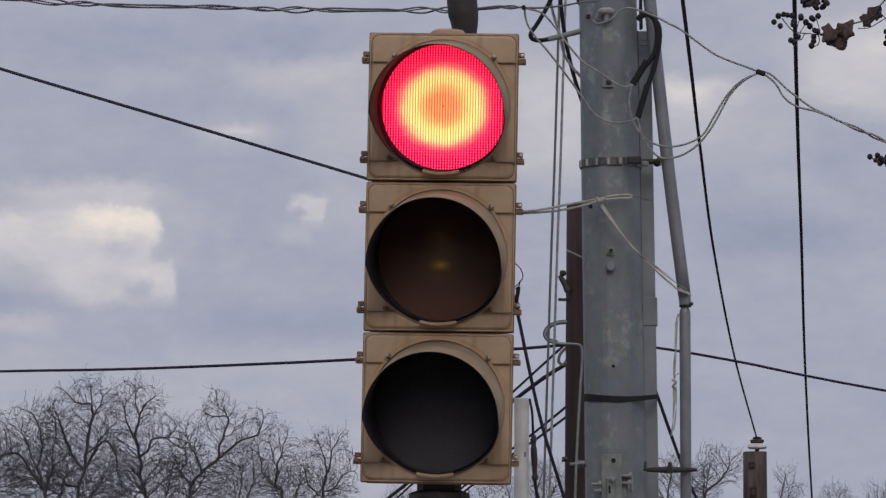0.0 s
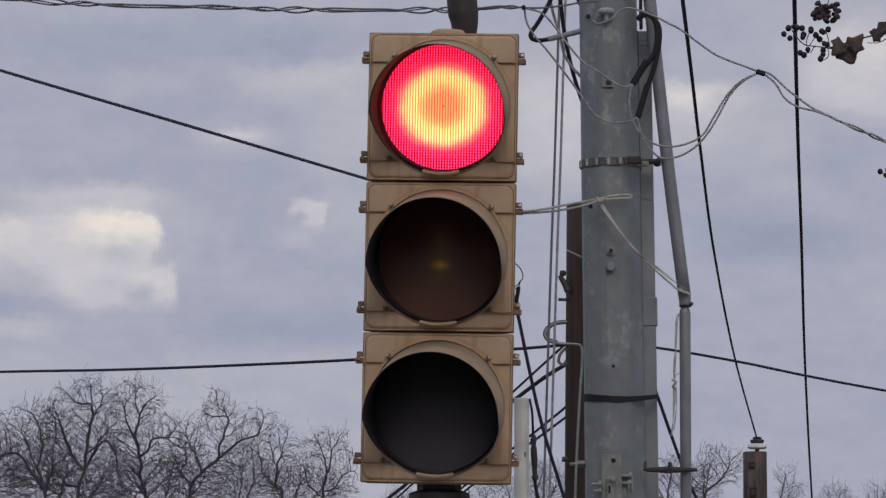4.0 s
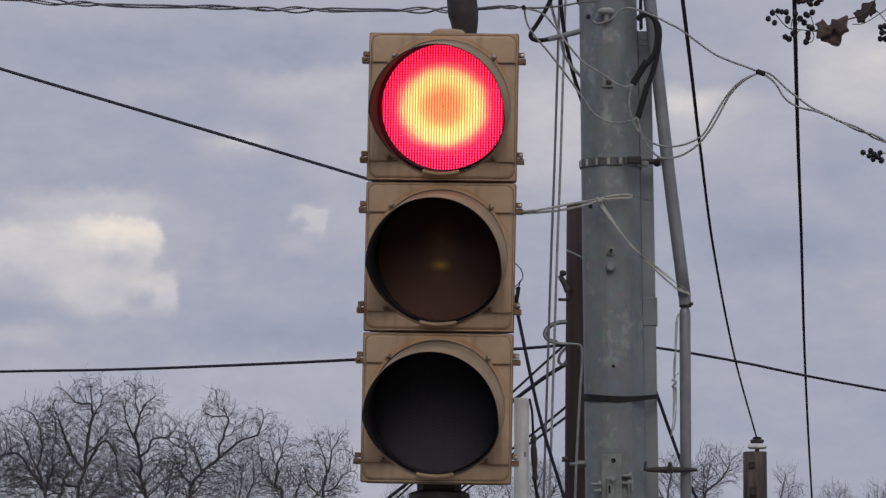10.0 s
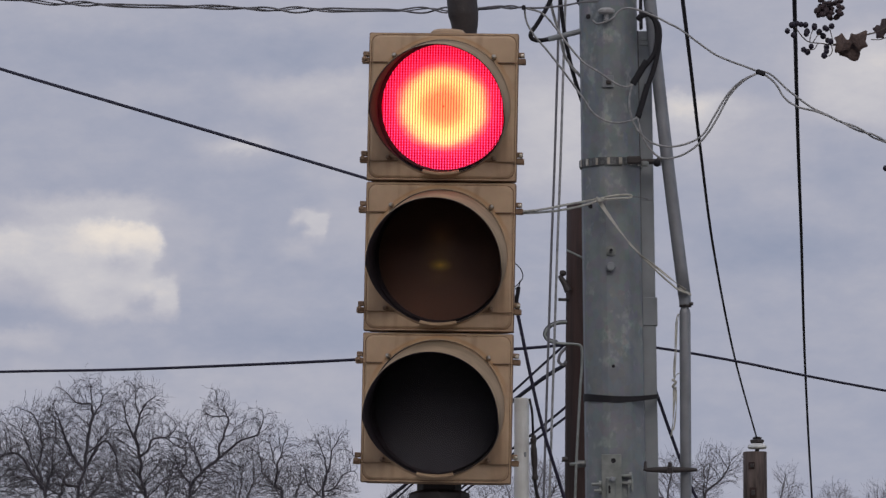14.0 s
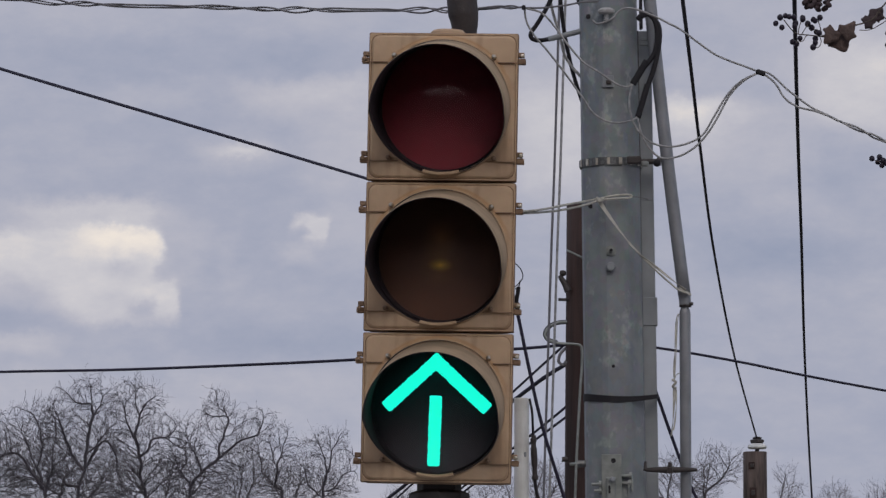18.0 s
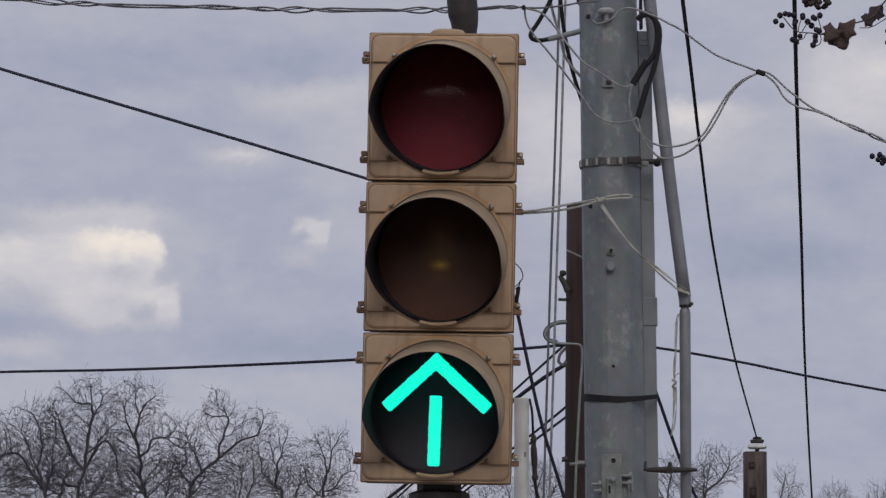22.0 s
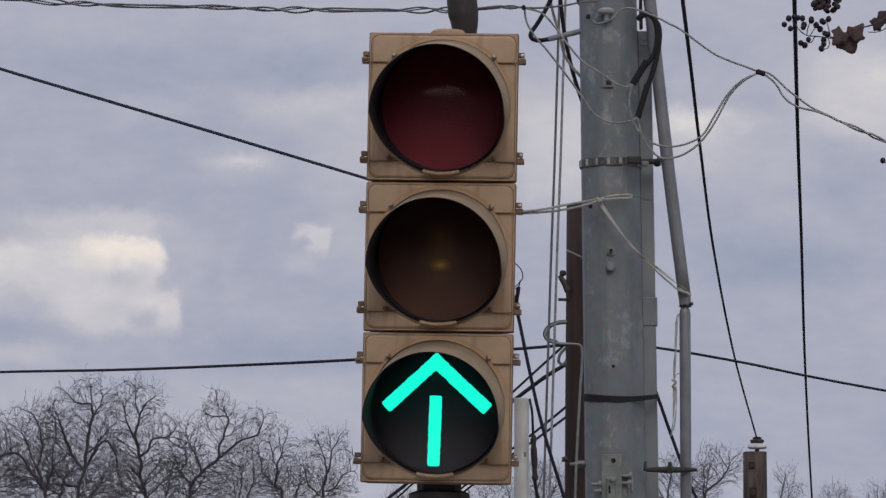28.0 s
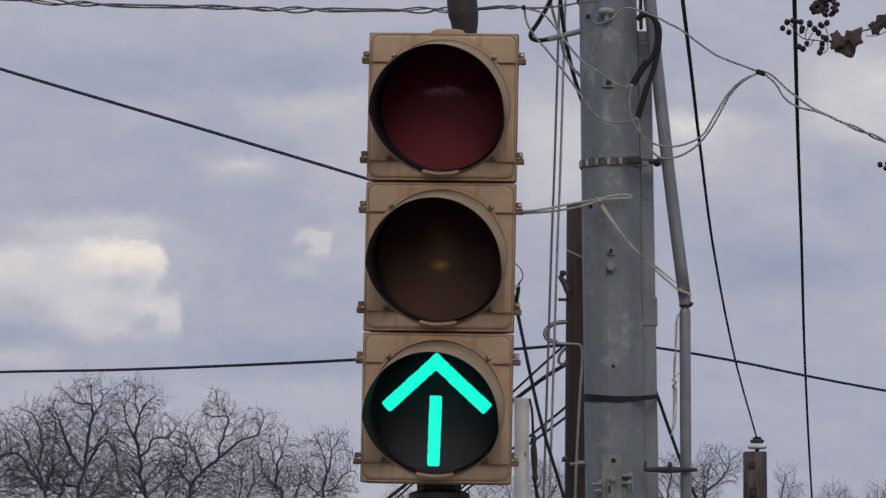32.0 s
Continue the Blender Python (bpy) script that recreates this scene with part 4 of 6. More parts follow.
def conduit_pipe():
    c = thing("conduit", pose(0, 0, 0), "bent grey metal conduit beside the steel pole", "pipe")
    tube("upper_pipe", [(0.49, 11.25, 3.529), (0.511, 11.25, 3.302), (0.553, 11.25, 2.901), (0.593, 11.25, 2.569)], 0.0157, CONDUIT, c, per=4, sides=12)
    low = (0.594, 11.25, 2.535)
    h = low[2] - 0.152
    part("lower_pipe", lathe_bm([(0.0138, -h), (0.0138, -0.012), (0.0130, -0.006), (0.0112, -0.001), (0.0098, 0.002)], 14, "z", low), CONDUIT, c, smooth=True)
    tube("coupling", [(0.59, 11.25, 2.589), (0.593, 11.25, 2.567), (0.595, 11.25, 2.543)], [0.0157 - 0.0012 * i / 16 for i in range(17)], CONDUIT, c, sides=12)
    tube("neck", [(0.594, 11.25, 2.547), (0.594, 11.25, 2.53)], 0.0098, CONDUIT, c, sides=12)
    tube("collar", [(0.595, 11.25, 2.544), (0.595, 11.25, 2.539)], 0.0150, ARM, c, sides=12)
    part("collar_screw", lathe_bm([(0.004, 0), (0.004, 0.01)], 8, "x", (0.604, 11.24, 2.546)), ARM, c)
    q = (0.554, 11.24, 2.138)
    bar = part("clamp_bar", lathe_bm([(0.0015, -0.066), (0.0050, -0.058), (0.0078, -0.020), (0.0086, 0.0), (0.0070, 0.026), (0.0052, 0.048), (0.0050, 0.062), (0.0030, 0.066)], 10, "x", (q[0] + 0.001, 11.228, q[2])), ARM, c, "dark tapered clamp bar to the pole", smooth=True)
    tube("clamp_hook", [(q[0] - 0.059, 11.232, q[2] + 0.020), (q[0] - 0.060, 11.228, q[2] + 0.012), (q[0] - 0.060, 11.226, q[2])], [0.0030 + 0.0016 * i / 16 for i in range(17)], ARM, bar, "dark hooked end of the clamp", 8)
    part("clamp_bolt", lathe_bm([(0.008, -0.009), (0.008, 0.004), (0.005, 0.006), (0.005, 0.018)], 8, "z", (q[0] + 0.0, 11.222, q[2])), ARM, bar)
    return c


def ribbon(name, pts, wide, turns, material, parent, thick=0.0012, per=8):
    """A flat strip along a line, its width and twist (turns about the line) given from end to end."""
    line = smooth_line(pts, per)
    n, verts, faces = len(line), [], []
    for i, p in enumerate(line):
        t = np.array(line[min(i + 1, n - 1)]) - np.array(line[max(i - 1, 0)])
        t = t / (np.linalg.norm(t) + 1e-9)
        side = np.cross(t, (0.0, 1.0, 0.0))
        side = side / (np.linalg.norm(side) + 1e-9)
        face = np.cross(side, t)
        k = i / (n - 1)
        a = 2 * math.pi * turns * k
        w = 0.5 * (wide[0] + (wide[1] - wide[0]) * k)
        x, y = math.cos(a) * side + math.sin(a) * face, math.cos(a) * face - math.sin(a) * side
        verts += [tuple(np.array(p) + u * w * x + v * 0.5 * thick * y) for u, v in ((-1, -1), (1, -1), (1, 1), (-1, 1))]
    for i in range(n - 1):
        faces += [(4 * i + k, 4 * i + (k + 1) % 4, 4 * i + 4 + (k + 1) % 4, 4 * i + 4 + k) for k in range(4)]
    faces += [(3, 2, 1, 0), tuple(range(4 * n - 4, 4 * n))]
    return link(name, verts, faces, material, parent)


def tie_wires():
    g = "pale tie wires"
    t = thing("tie_wire", pose(0, 0, 0), "pale tie wire from the signal to the pole", "wire", g)
    tube("strand", [(0.1828, 10.72, 2.7146), (0.236, 10.85, 2.7348), (0.2937, 11, 2.7628), (0.3532, 11.16, 2.7909), (0.3822, 11.2, 2.8011), (0.417, 11.205, 2.8086), (0.4546, 11.21, 2.812), (0.463, 11.212, 2.8081), (0.4546, 11.21, 2.8036)], 0.0028, ROPE, t, "", 6)
    tube("strand", [(0.183, 10.73, 2.7118), (0.2362, 10.86, 2.7292), (0.294, 11.01, 2.753), (0.3529, 11.15, 2.7814), (0.3818, 11.19, 2.7957), (0.4166, 11.195, 2.8005), (0.4542, 11.2, 2.8025)], 0.0027, ROPE, t, "", 6)
    tube("tail", [(0.4546, 11.21, 2.8064), (0.4797, 11.214, 2.8069), (0.5035, 11.22, 2.802)], 0.0012, WIRE_MID, t, "thin dark wire end", 6)
    tube("knot", [(0.3762, 11.185, 2.8021), (0.3842, 11.18, 2.7918), (0.3927, 11.185, 2.8007)], 0.0042, ROPE, t, "", 6)
    t = thing("tie_wire", pose(0, 0, 0), "pale slack tie strip from pole to conduit", "wire", g)
    ribbon("strip", [(0.3832, 11.19, 2.793), (0.4011, 11.19, 2.7651), (0.4286, 11.19, 2.7262), (0.4535, 11.195, 2.6947)], (0.0105, 0.0075), 0.22, ROPE, t)
    ribbon("strip", [(0.4535, 11.195, 2.6947), (0.4787, 11.205, 2.668), (0.5205, 11.215, 2.6356), (0.5622, 11.22, 2.6027), (0.5952, 11.22, 2.5777)], (0.0055, 0.0065), 0.9, ROPE, t)
    tube("strand", [(0.4565, 11.2, 2.6925), (0.4845, 11.21, 2.6629), (0.5205, 11.215, 2.6272), (0.5538, 11.22, 2.5971), (0.5786, 11.22, 2.5777), (0.5994, 11.22, 2.5693)], 0.0024, ROPE, t, "", 6)
    ribbon("wrap", [(0.5791, 11.228, 2.584), (0.5926, 11.222, 2.5751), (0.6085, 11.235, 2.568)], (0.009, 0.007), 0.1, ROPE, t)
    t = thing("tie_strip", pose(0, 0, 0), "pale frayed tie strip hanging beside the conduit", "wire", g)
    ribbon("strip", [(0.5772, 11.225, 2.5197), (0.5713, 11.22, 2.5054), (0.5682, 11.22, 2.4443), (0.5652, 11.22, 2.3889), (0.565, 11.22, 2.3528)], (0.0035, 0.0050), 1.3, ROPE, t)
    tube("strand", [(0.5775, 11.23, 2.5202), (0.5746, 11.23, 2.498), (0.5715, 11.23, 2.4382), (0.5684, 11.23, 2.3827), (0.5669, 11.23, 2.3536)], 0.0012, ROPE, t, "", 6)
    tube("knot", [(0.5606, 11.215, 2.358), (0.5686, 11.21, 2.3507), (0.5619, 11.215, 2.3414), (0.5691, 11.22, 2.3376)], 0.0036, ROPE, t, "", 6)
    tube("frayed_end", [(0.5664, 11.22, 2.3584), (0.5706, 11.22, 2.3695), (0.5803, 11.22, 2.375)], 0.0011, ROPE, t, "", 6)
    ribbon("tail", [(0.5663, 11.22, 2.339), (0.5647, 11.22, 2.303), (0.5617, 11.22, 2.2574), (0.5574, 11.22, 2.2201)], (0.0085, 0.0060), 0.35, ROPE, t)
    ribbon("tail", [(0.5693, 11.225, 2.3338), (0.5705, 11.225, 2.2978), (0.5675, 11.225, 2.2619), (0.5632, 11.225, 2.2342)], (0.0050, 0.0035), 0.6, ROPE, t)


def service_cables():
    g = "service wires at the pole"
    # black insulated drip loops with grey splices
    cable("drip_loop", [(0.478, 11.2, 3.245), (0.495, 11.2, 3.26), (0.519, 11.2, 3.246), (0.527, 11.2, 3.21), (0.521, 11.2, 3.165), (0.503, 11.2, 3.137), (0.486, 11.2, 3.117)], 0.0062, RUBBER, "black insulated drip loop cable", g)
    cable("drip_loop", [(0.487, 11.2, 3.252), (0.509, 11.2, 3.257), (0.531, 11.2, 3.227), (0.531, 11.2, 3.182), (0.519, 11.2, 3.125), (0.504, 11.2, 3.083), (0.497, 11.2, 3.062)], 0.0062, RUBBER, "black insulated drip loop cable", g)
    cable("splice", [(0.501, 11.19, 3.141), (0.484, 11.19, 3.113), (0.466, 11.19, 3.083)], 0.0085, RUBBER, "thick black splice sleeve", g)
    cable("splice", [(0.502, 11.19, 3.082), (0.489, 11.19, 3.037), (0.478, 11.19, 3.001)], 0.0075, RUBBER, "thick black splice sleeve", g)
    w = 0.0025
    cable("service_wire", [(0.2, 11.18, 3.271), (0.244, 11.18, 3.257), (0.279, 11.18, 3.218), (0.302, 11.18, 3.186), (0.341, 11.18, 3.139), (0.383, 11.18, 3.111), (0.424, 11.18, 3.083), (0.449, 11.18, 3.075), (0.466, 11.18, 3.081)], w, WIRE_GREY, "grey bare service wire", g)
    cable("service_wire", [(0.2, 11.18, 3.271), (0.205, 11.18, 3.237), (0.223, 11.18, 3.204), (0.258, 11.18, 3.162), (0.299, 11.18, 3.109), (0.341, 11.18, 3.05), (0.368, 11.18, 3.011), (0.399, 11.18, 2.991), (0.432, 11.18, 2.986), (0.463, 11.18, 2.993), (0.476, 11.18, 3.0)], w, WIRE_GREY, "grey bare service wire", g)
    cable("service_wire", [(0.463, 11.15, 3.074), (0.456, 11.15, 3.041), (0.46, 11.15, 3.0), (0.478, 11.15, 2.962), (0.508, 11.15, 2.934), (0.553, 11.15, 2.923), (0.602, 11.15, 2.933), (0.636, 11.15, 2.954), (0.66, 11.15, 2.993), (0.692, 11.15, 3.046), (0.727, 11.15, 3.083), (0.774, 11.15, 3.107)], w, WIRE_GREY, "grey looping service wire", g)
    cable("service_wire", [(0.476, 11.15, 2.993), (0.486, 11.15, 2.951), (0.508, 11.15, 2.915), (0.535, 11.15, 2.895), (0.574, 11.15, 2.899), (0.61, 11.15, 2.918), (0.643, 11.15, 2.951), (0.671, 11.15, 2.995), (0.702, 11.15, 3.051), (0.738, 11.15, 3.087), (0.774, 11.15, 3.106)], w, WIRE_GREY, "grey looping service wire", g)
    cable("service_wire", [(0.364, 11.1, 3.228), (0.378, 11.1, 3.219), (0.411, 11.1, 3.231), (0.433, 11.1, 3.253), (0.46, 11.1, 3.257), (0.504, 11.1, 3.243), (0.546, 11.1, 3.222), (0.58, 11.1, 3.204), (0.628, 11.1, 3.168), (0.662, 11.1, 3.144), (0.697, 11.1, 3.128), (0.735, 11.1, 3.114), (0.771, 11.1, 3.1)], w, WIRE_GREY, "grey service wire over the insulator", g)
    # beyond the tie the two strands part, meet again and run off twisted
    for s, near_line in ((0.0, [(0.771, 11.1, 3.103), (0.793, 11.1, 3.097), (0.813, 11.1, 3.082), (0.834, 11.1, 3.061), (0.856, 11.1, 3.043), (0.894, 11.1, 3.015), (0.93, 11.1, 2.997), (0.968, 11.1, 2.978)]), (math.pi, [(0.77, 11.09, 3.097), (0.786, 11.09, 3.09), (0.803, 11.09, 3.076), (0.815, 11.09, 3.061), (0.826, 11.09, 3.041), (0.842, 11.09, 3.025), (0.866, 11.09, 3.012), (0.899, 11.09, 3.004), (0.934, 11.09, 2.992), (0.967, 11.09, 2.975)])):
        base = smooth_line([(0.968, 11.1, 2.978), (1.025, 11.1, 2.953), (1.077, 11.1, 2.929), (1.258, 11.1, 2.848), (1.667, 11.1, 2.668)], 8)
        far_line = [(q[0], q[1] + 0.004 * math.cos(s + i * 0.5), q[2] + 0.003 * math.sin(s + i * 0.36)) for i, q in enumerate(base)]
        cable("service_wire", smooth_line(near_line, 4)[:-1] + far_line, w, WIRE_GREY, "grey twisted service wire leaving the pole", g, per=2)
    t = part("wire_tie", box_bm((0.024, 0.014, 0.012), (0, 0, 0), 0.004), RUBBER, None)
    t.matrix_world = pose(*(0.773, 11.09, 3.097), 0, 20, 0)
    tagged(t, "dark tie binding the grey wires", "tie", g)
    t = part("wire_clamp", box_bm((0.010, 0.01, 0.012), (0, 0, 0), 0.003), RUBBER, None)
    t.location = (0.198, 11.17, 3.27)
    tagged(t, "dark clamp at the end of the twisted wire", "clamp", g)
    cable("service_wire", [(0.2, 11.18, 3.271), (0.244, 11.18, 3.271), (0.3, 11.18, 3.277), (0.342, 11.18, 3.285), (0.383, 11.18, 3.287)], 0.0024, WIRE_MID, "grey bare wire to the pole", g)
    # black hook cable
    cable("hook_cable", [(0.41, 11.3, 3.78), (0.34, 11.3, 3.52), (0.289, 11.3, 3.367), (0.264, 11.3, 3.303), (0.236, 11.3, 3.253), (0.219, 11.3, 3.228), (0.22, 11.3, 3.214), (0.236, 11.3, 3.208), (0.268, 11.3, 3.212)], 0.0055, RUBBER, "black bent cable beside the pole", g)
    cable("hook_cable", [(0.261, 11.3, 3.211), (0.289, 11.3, 3.218), (0.317, 11.3, 3.225), (0.345, 11.3, 3.232)], 0.0068, GALV_DUCT, "grey sleeve on the bent cable", g)
    cable("riser_cable", [(0.40, 11.34, 4.3), (0.30, 11.35, 3.9), (0.286, 11.35, 3.6), (0.291, 11.35, 3.361), (0.299, 11.35, 3.261), (0.311, 11.35, 3.19), (0.326, 11.35, 3.126), (0.346, 11.35, 3.062)], 0.0050, RUBBER, "black cable down to the pole", g)
    cable("riser_cable", [(0.40, 11.32, 4.1), (0.28, 11.33, 3.75), (0.262, 11.33, 3.5), (0.265, 11.33, 3.343), (0.273, 11.33, 3.286), (0.29, 11.33, 3.23), (0.301, 11.33, 3.18), (0.32, 11.33, 3.147), (0.348, 11.33, 3.116)], 0.0036, WIRE_GREY, "grey cable down to the pole", g)
    cable("riser_cable", [(0.40, 11.33, 3.8), (0.34, 11.33, 3.55), (0.335, 11.33, 3.343), (0.341, 11.33, 3.303), (0.355, 11.33, 3.281)], 0.0040, RUBBER, "black cable behind the pole", g)
    # two long grey guys
    tall = (3.68, 3.582, 3.338, 3.094, 2.868, 2.514, 2.158)
    for off, metal in ((0.0, WIRE_MID), (0.0168, WIRE_GREY)):
        pts = [(x + off, 13.0, z) for x, z in zip((0.336, 0.333, 0.325, 0.317, 0.308, 0.296, 0.284), tall)]
        pts.insert(0, (0.40, 11.36, 6.5))
        a, b = np.array(pts[-2]), np.array(pts[-1])
        pts.append(tuple(b + (b - a) * (b[2] - 0.15) / (a[2] - b[2])))
        cable("guy_wire", pts, 0.0036, metal, "long straight grey steel guy wire", "guy wires")


# ---- far poles and cables ----
def wood_pole():
    cx = 0.583
    zt = 3.566
    p = thing("wood_pole", pose(cx, 18, 0), "dark creosoted wooden utility pole", "utility pole")
    line = [(-0.004, 0, 0), (0.004, 0, zt * 0.5), (0.012, 0, zt)]
    v, f = tube_data(smooth_line(line, 6), [0.128 - 0.020 * i / 12 for i in range(13)], 20)
    link("shaft", v, f, WOOD, p, smooth=True)
    def here(q):
        return (q[0] - cx, q[1] - 18, q[2])
    tube("cleat", [here(q) for q in [(0.4911, 17.93, 3.2177), (0.4779, 17.93, 3.2466), (0.4647, 17.93, 3.2666), (0.4559, 17.93, 3.2799)]], [0.015 - 0.0003 * i for i in range(25)], ARM, p, "dark iron cleat")
    part("cleat_knob", lathe_bm([(0.0, -0.013), (0.011, -0.009), (0.014, 0.0), (0.010, 0.010), (0.0, 0.013)], 10, "z", here((0.4692, 17.93, 3.2888))), ARM, p, smooth=True)
    tube("stay", [here((0.4836, 17.88, 3.3748)), here((0.5475, 17.88, 3.3437))], 0.0042, GALV_LIGHT, p, "thin pale stay wire")
    tube("peg", [here((0.492, 17.95, 3.186)), here((0.452, 17.95, 3.188))], 0.006, ARM, p)
    tube("ground_conduit", [here(q) for q in [(0.484, 17.86, 3.092), (0.443, 17.86, 3.087), (0.41, 17.86, 3.069), (0.398, 17.86, 3.039), (0.414, 17.86, 3.019), (0.453, 17.86, 3.008), (0.508, 17.86, 3.005), (0.535, 17.86, 2.999), (0.541, 17.86, 2.977), (0.541, 17.86, 2.926), (0.534, 17.86, 2.827), (0.527, 17.86, 2.706), (0.518, 17.86, 2.541), (0.513, 17.86, 2.405), (0.508, 17.86, 2.256), (0.503, 17.86, 2.081), (0.498, 17.86, 1.863), (0.493, 17.86, 1.58)]] + [(-0.09, -0.16, 0.0)], 0.0052, GALV_LIGHT, p, "pale looped conduit")
    tube("ground_cable", [here(q) for q in [(0.485, 17.87, 3.092), (0.443, 17.87, 3.088), (0.41, 17.87, 3.07), (0.398, 17.87, 3.044), (0.412, 17.87, 3.022), (0.445, 17.87, 3.011)]], 0.0085, RUBBER, p, "black cable loop")
    tube("ground_cable", [here(q) for q in [(0.48, 17.88, 2.992), (0.458, 17.88, 2.969), (0.451, 17.88, 2.939), (0.467, 17.88, 2.925), (0.48, 17.88, 2.939)]], 0.006, WIRE_MID, p)
    part("bolt_end", lathe_bm([(0.010, -0.010), (0.010, 0.012)], 8, "x", here((0.473, 17.9, 2.558))), ARM, p)
    tube("tie_rod", [here((0.492, 17.86, 2.536)), here((0.549, 17.86, 2.541))], 0.006, GALV_LIGHT, p)
    return p


def stub_pole():
    q = (2.714, 40.0, 3.929)
    p = thing("stub_pole", pose(q[0], 40, 0), "short weathered wooden pole with a white insulator", "utility pole")
    v, f = tube_data(smooth_line([(-0.01, 0, 0), (0, 0, q[2] / 2), (0, 0, q[2])], 5), [0.118 - 0.015 * i / 10 for i in range(11)], 16)
    link("shaft", v, f, WOOD_GREY, p, smooth=True)
    ins = (0.02, 0, q[2])
    part("pin", lathe_bm([(0.018, 0.0), (0.018, 0.05)], 8, "z", ins), ARM, p)
    part("insulator", lathe_bm([(0.03, 0.022), (0.074, 0.026), (0.086, 0.040), (0.080, 0.056), (0.055, 0.072), (0.03, 0.076)], 20, "z", ins), PORCELAIN, p, "white porcelain insulator", smooth=False)
    part("insulator_head", lathe_bm([(0.045, 0.074), (0.060, 0.084), (0.060, 0.104), (0.036, 0.112), (0.042, 0.124), (0.02, 0.132)], 16, "z", ins), ARM, p, "dark insulator head")
    for dx, dz, sx, sz in ((-0.035, -0.125, 0.055, 0.065), (-0.025, -0.36, 0.062, 0.095)):
        y = -math.sqrt(0.103 ** 2 - dx ** 2)
        part("side_plate", box_bm((sx, 0.03, sz), (dx, y + 0.008, q[2] + dz), 0.006), WOOD, p, "dark rusty square washer plate")
        part("plate_bolt", box_bm((sx * 0.55, 0.02, sz * 0.5), (dx, y - 0.008, q[2] + dz), 0.006), ARM, p)
    return p


def overhead_cables():
    c1 = cable("overhead_cable", [(-6.274, 34.0, 7.352), (-3.499, 26.0, 5.567), (-2.042, 21.0, 4.542), (-0.977, 17.0, 3.76), (-0.236, 14.0, 3.189), (0.022, 10.93, 2.756)], [0.0100 - 0.0066 * i / 40 for i in range(41)], WIRE_DARK, "dark thick overhead cable")
    c2 = cable("overhead_cable", [(-5.482, 30.0, 3.813), (-3.337, 25.0, 3.430), (-2.124, 22.0, 3.221), (-1.51, 21.0, 3.152), (-0.946, 20.0, 3.091), (-0.337, 19.0, 3.038), (0.284, 18.3, 3.022), (0.488, 18.0, 3.014)], 0.0062, WIRE_DARK, "dark overhead cable sagging over the trees")
    cable("overhead_cable", [(0.524, 18.0, 3.037), (0.854, 18.2, 3.018), (1.205, 18.6, 2.994), (1.5, 19.0, 2.97), (1.882, 19.5, 2.944), (3.02, 22.0, 2.972)], 0.0054, WIRE_DARK, "dark overhead cable sloping away from the pole")
    cable("service_drop", [(0.488, 18.0, 3.024), (0.305, 20.0, 2.976), (-0.189, 24.0, 2.763), (-0.769, 28.0, 2.479)], 0.0050, WIRE_DARK, "dark service drop from the wooden pole")
    cable("service_drop", [(0.488, 18.0, 2.942), (0.338, 19.5, 2.932), (-0.277, 24.0, 2.722), (-0.838, 28.0, 2.513)], 0.0085, WIRE_DARK, "thick dark service drop from the wooden pole")
    cable("service_drop", [(0.487, 18.0, 2.773), (0.374, 19.5, 2.756), (0.312, 21.0, 2.786), (-0.268, 26.0, 2.584)], 0.0052, WIRE_DARK, "dark service drop from the wooden pole")
    cable("service_drop", [(0.487, 18.0, 2.733), (0.374, 19.5, 2.723), (0.312, 21.0, 2.76), (-0.268, 26.0, 2.552)], 0.0052, WIRE_DARK, "dark service drop from the wooden pole")
    cable("down_cable", [(0.116, 10.9, 2.715), (0.163, 10.95, 2.557), (0.179, 11.0, 2.501), (0.231, 11.0, 2.256), (0.289, 11.0, 2.06), (0.375, 11.1, 1.793), (0.409, 11.15, 1.225), (0.412, 11.15, 0.291)], 0.0042, WIRE_DARK, "dark cable hanging behind the signal")
    cable("guy_cable", [(0.512, 11.36, 2.372), (0.53, 11.36, 2.33), (0.56, 11.36, 2.243), (0.602, 11.36, 2.127), (0.636, 11.36, 2.05), (0.705, 11.36, 1.869), (1.205, 11.36, 0.538), (1.338, 11.36, 0.187)], 0.0040, WIRE_DARK, "dark guy cable from the steel pole")
    cable("line_conductor", [(0.43, 11.34, 6.2), (0.52, 11.5, 4.4), (0.606, 12.0, 3.634), (0.79, 15.0, 3.903), (0.984, 18.0, 4.067), (1.185, 21.0, 4.159), (1.541, 26.0, 4.21), (2.034, 32.0, 4.106), (2.723, 39.9, 4.046)], 0.0070, WIRE_DARK, "dark conductor down to the white insulator")
    cable("line_conductor", [(0.45, 11.34, 6.4), (0.86, 12.6, 4.6), (1.08, 14.0, 3.989), (1.236, 16.0, 4.063), (1.555, 20.0, 4.103), (1.88, 24.0, 4.085), (2.368, 30.0, 3.877), (3.047, 38.0, 3.425), (3.754, 46.0, 2.94), (8.04, 94.5, 0.0)], 0.0080, WIRE_DARK, "dark steep overhead line conductor")
    # loose thin loop at the side of the signal
    cable("loose_wire", [(0.171, 10.85, 2.607), (0.185, 10.85, 2.591), (0.189, 10.85, 2.572), (0.179, 10.85, 2.558), (0.17, 10.85, 2.55)], 0.0012, RUBBER, "thin loose black wire", "loose ends")
    cable("loose_wire", [(0.179, 10.85, 2.55), (0.177, 10.85, 2.534), (0.174, 10.85, 2.515), (0.177, 10.85, 2.491)], 0.0048, RUBBER, "black cable end behind the signal", "loose ends")
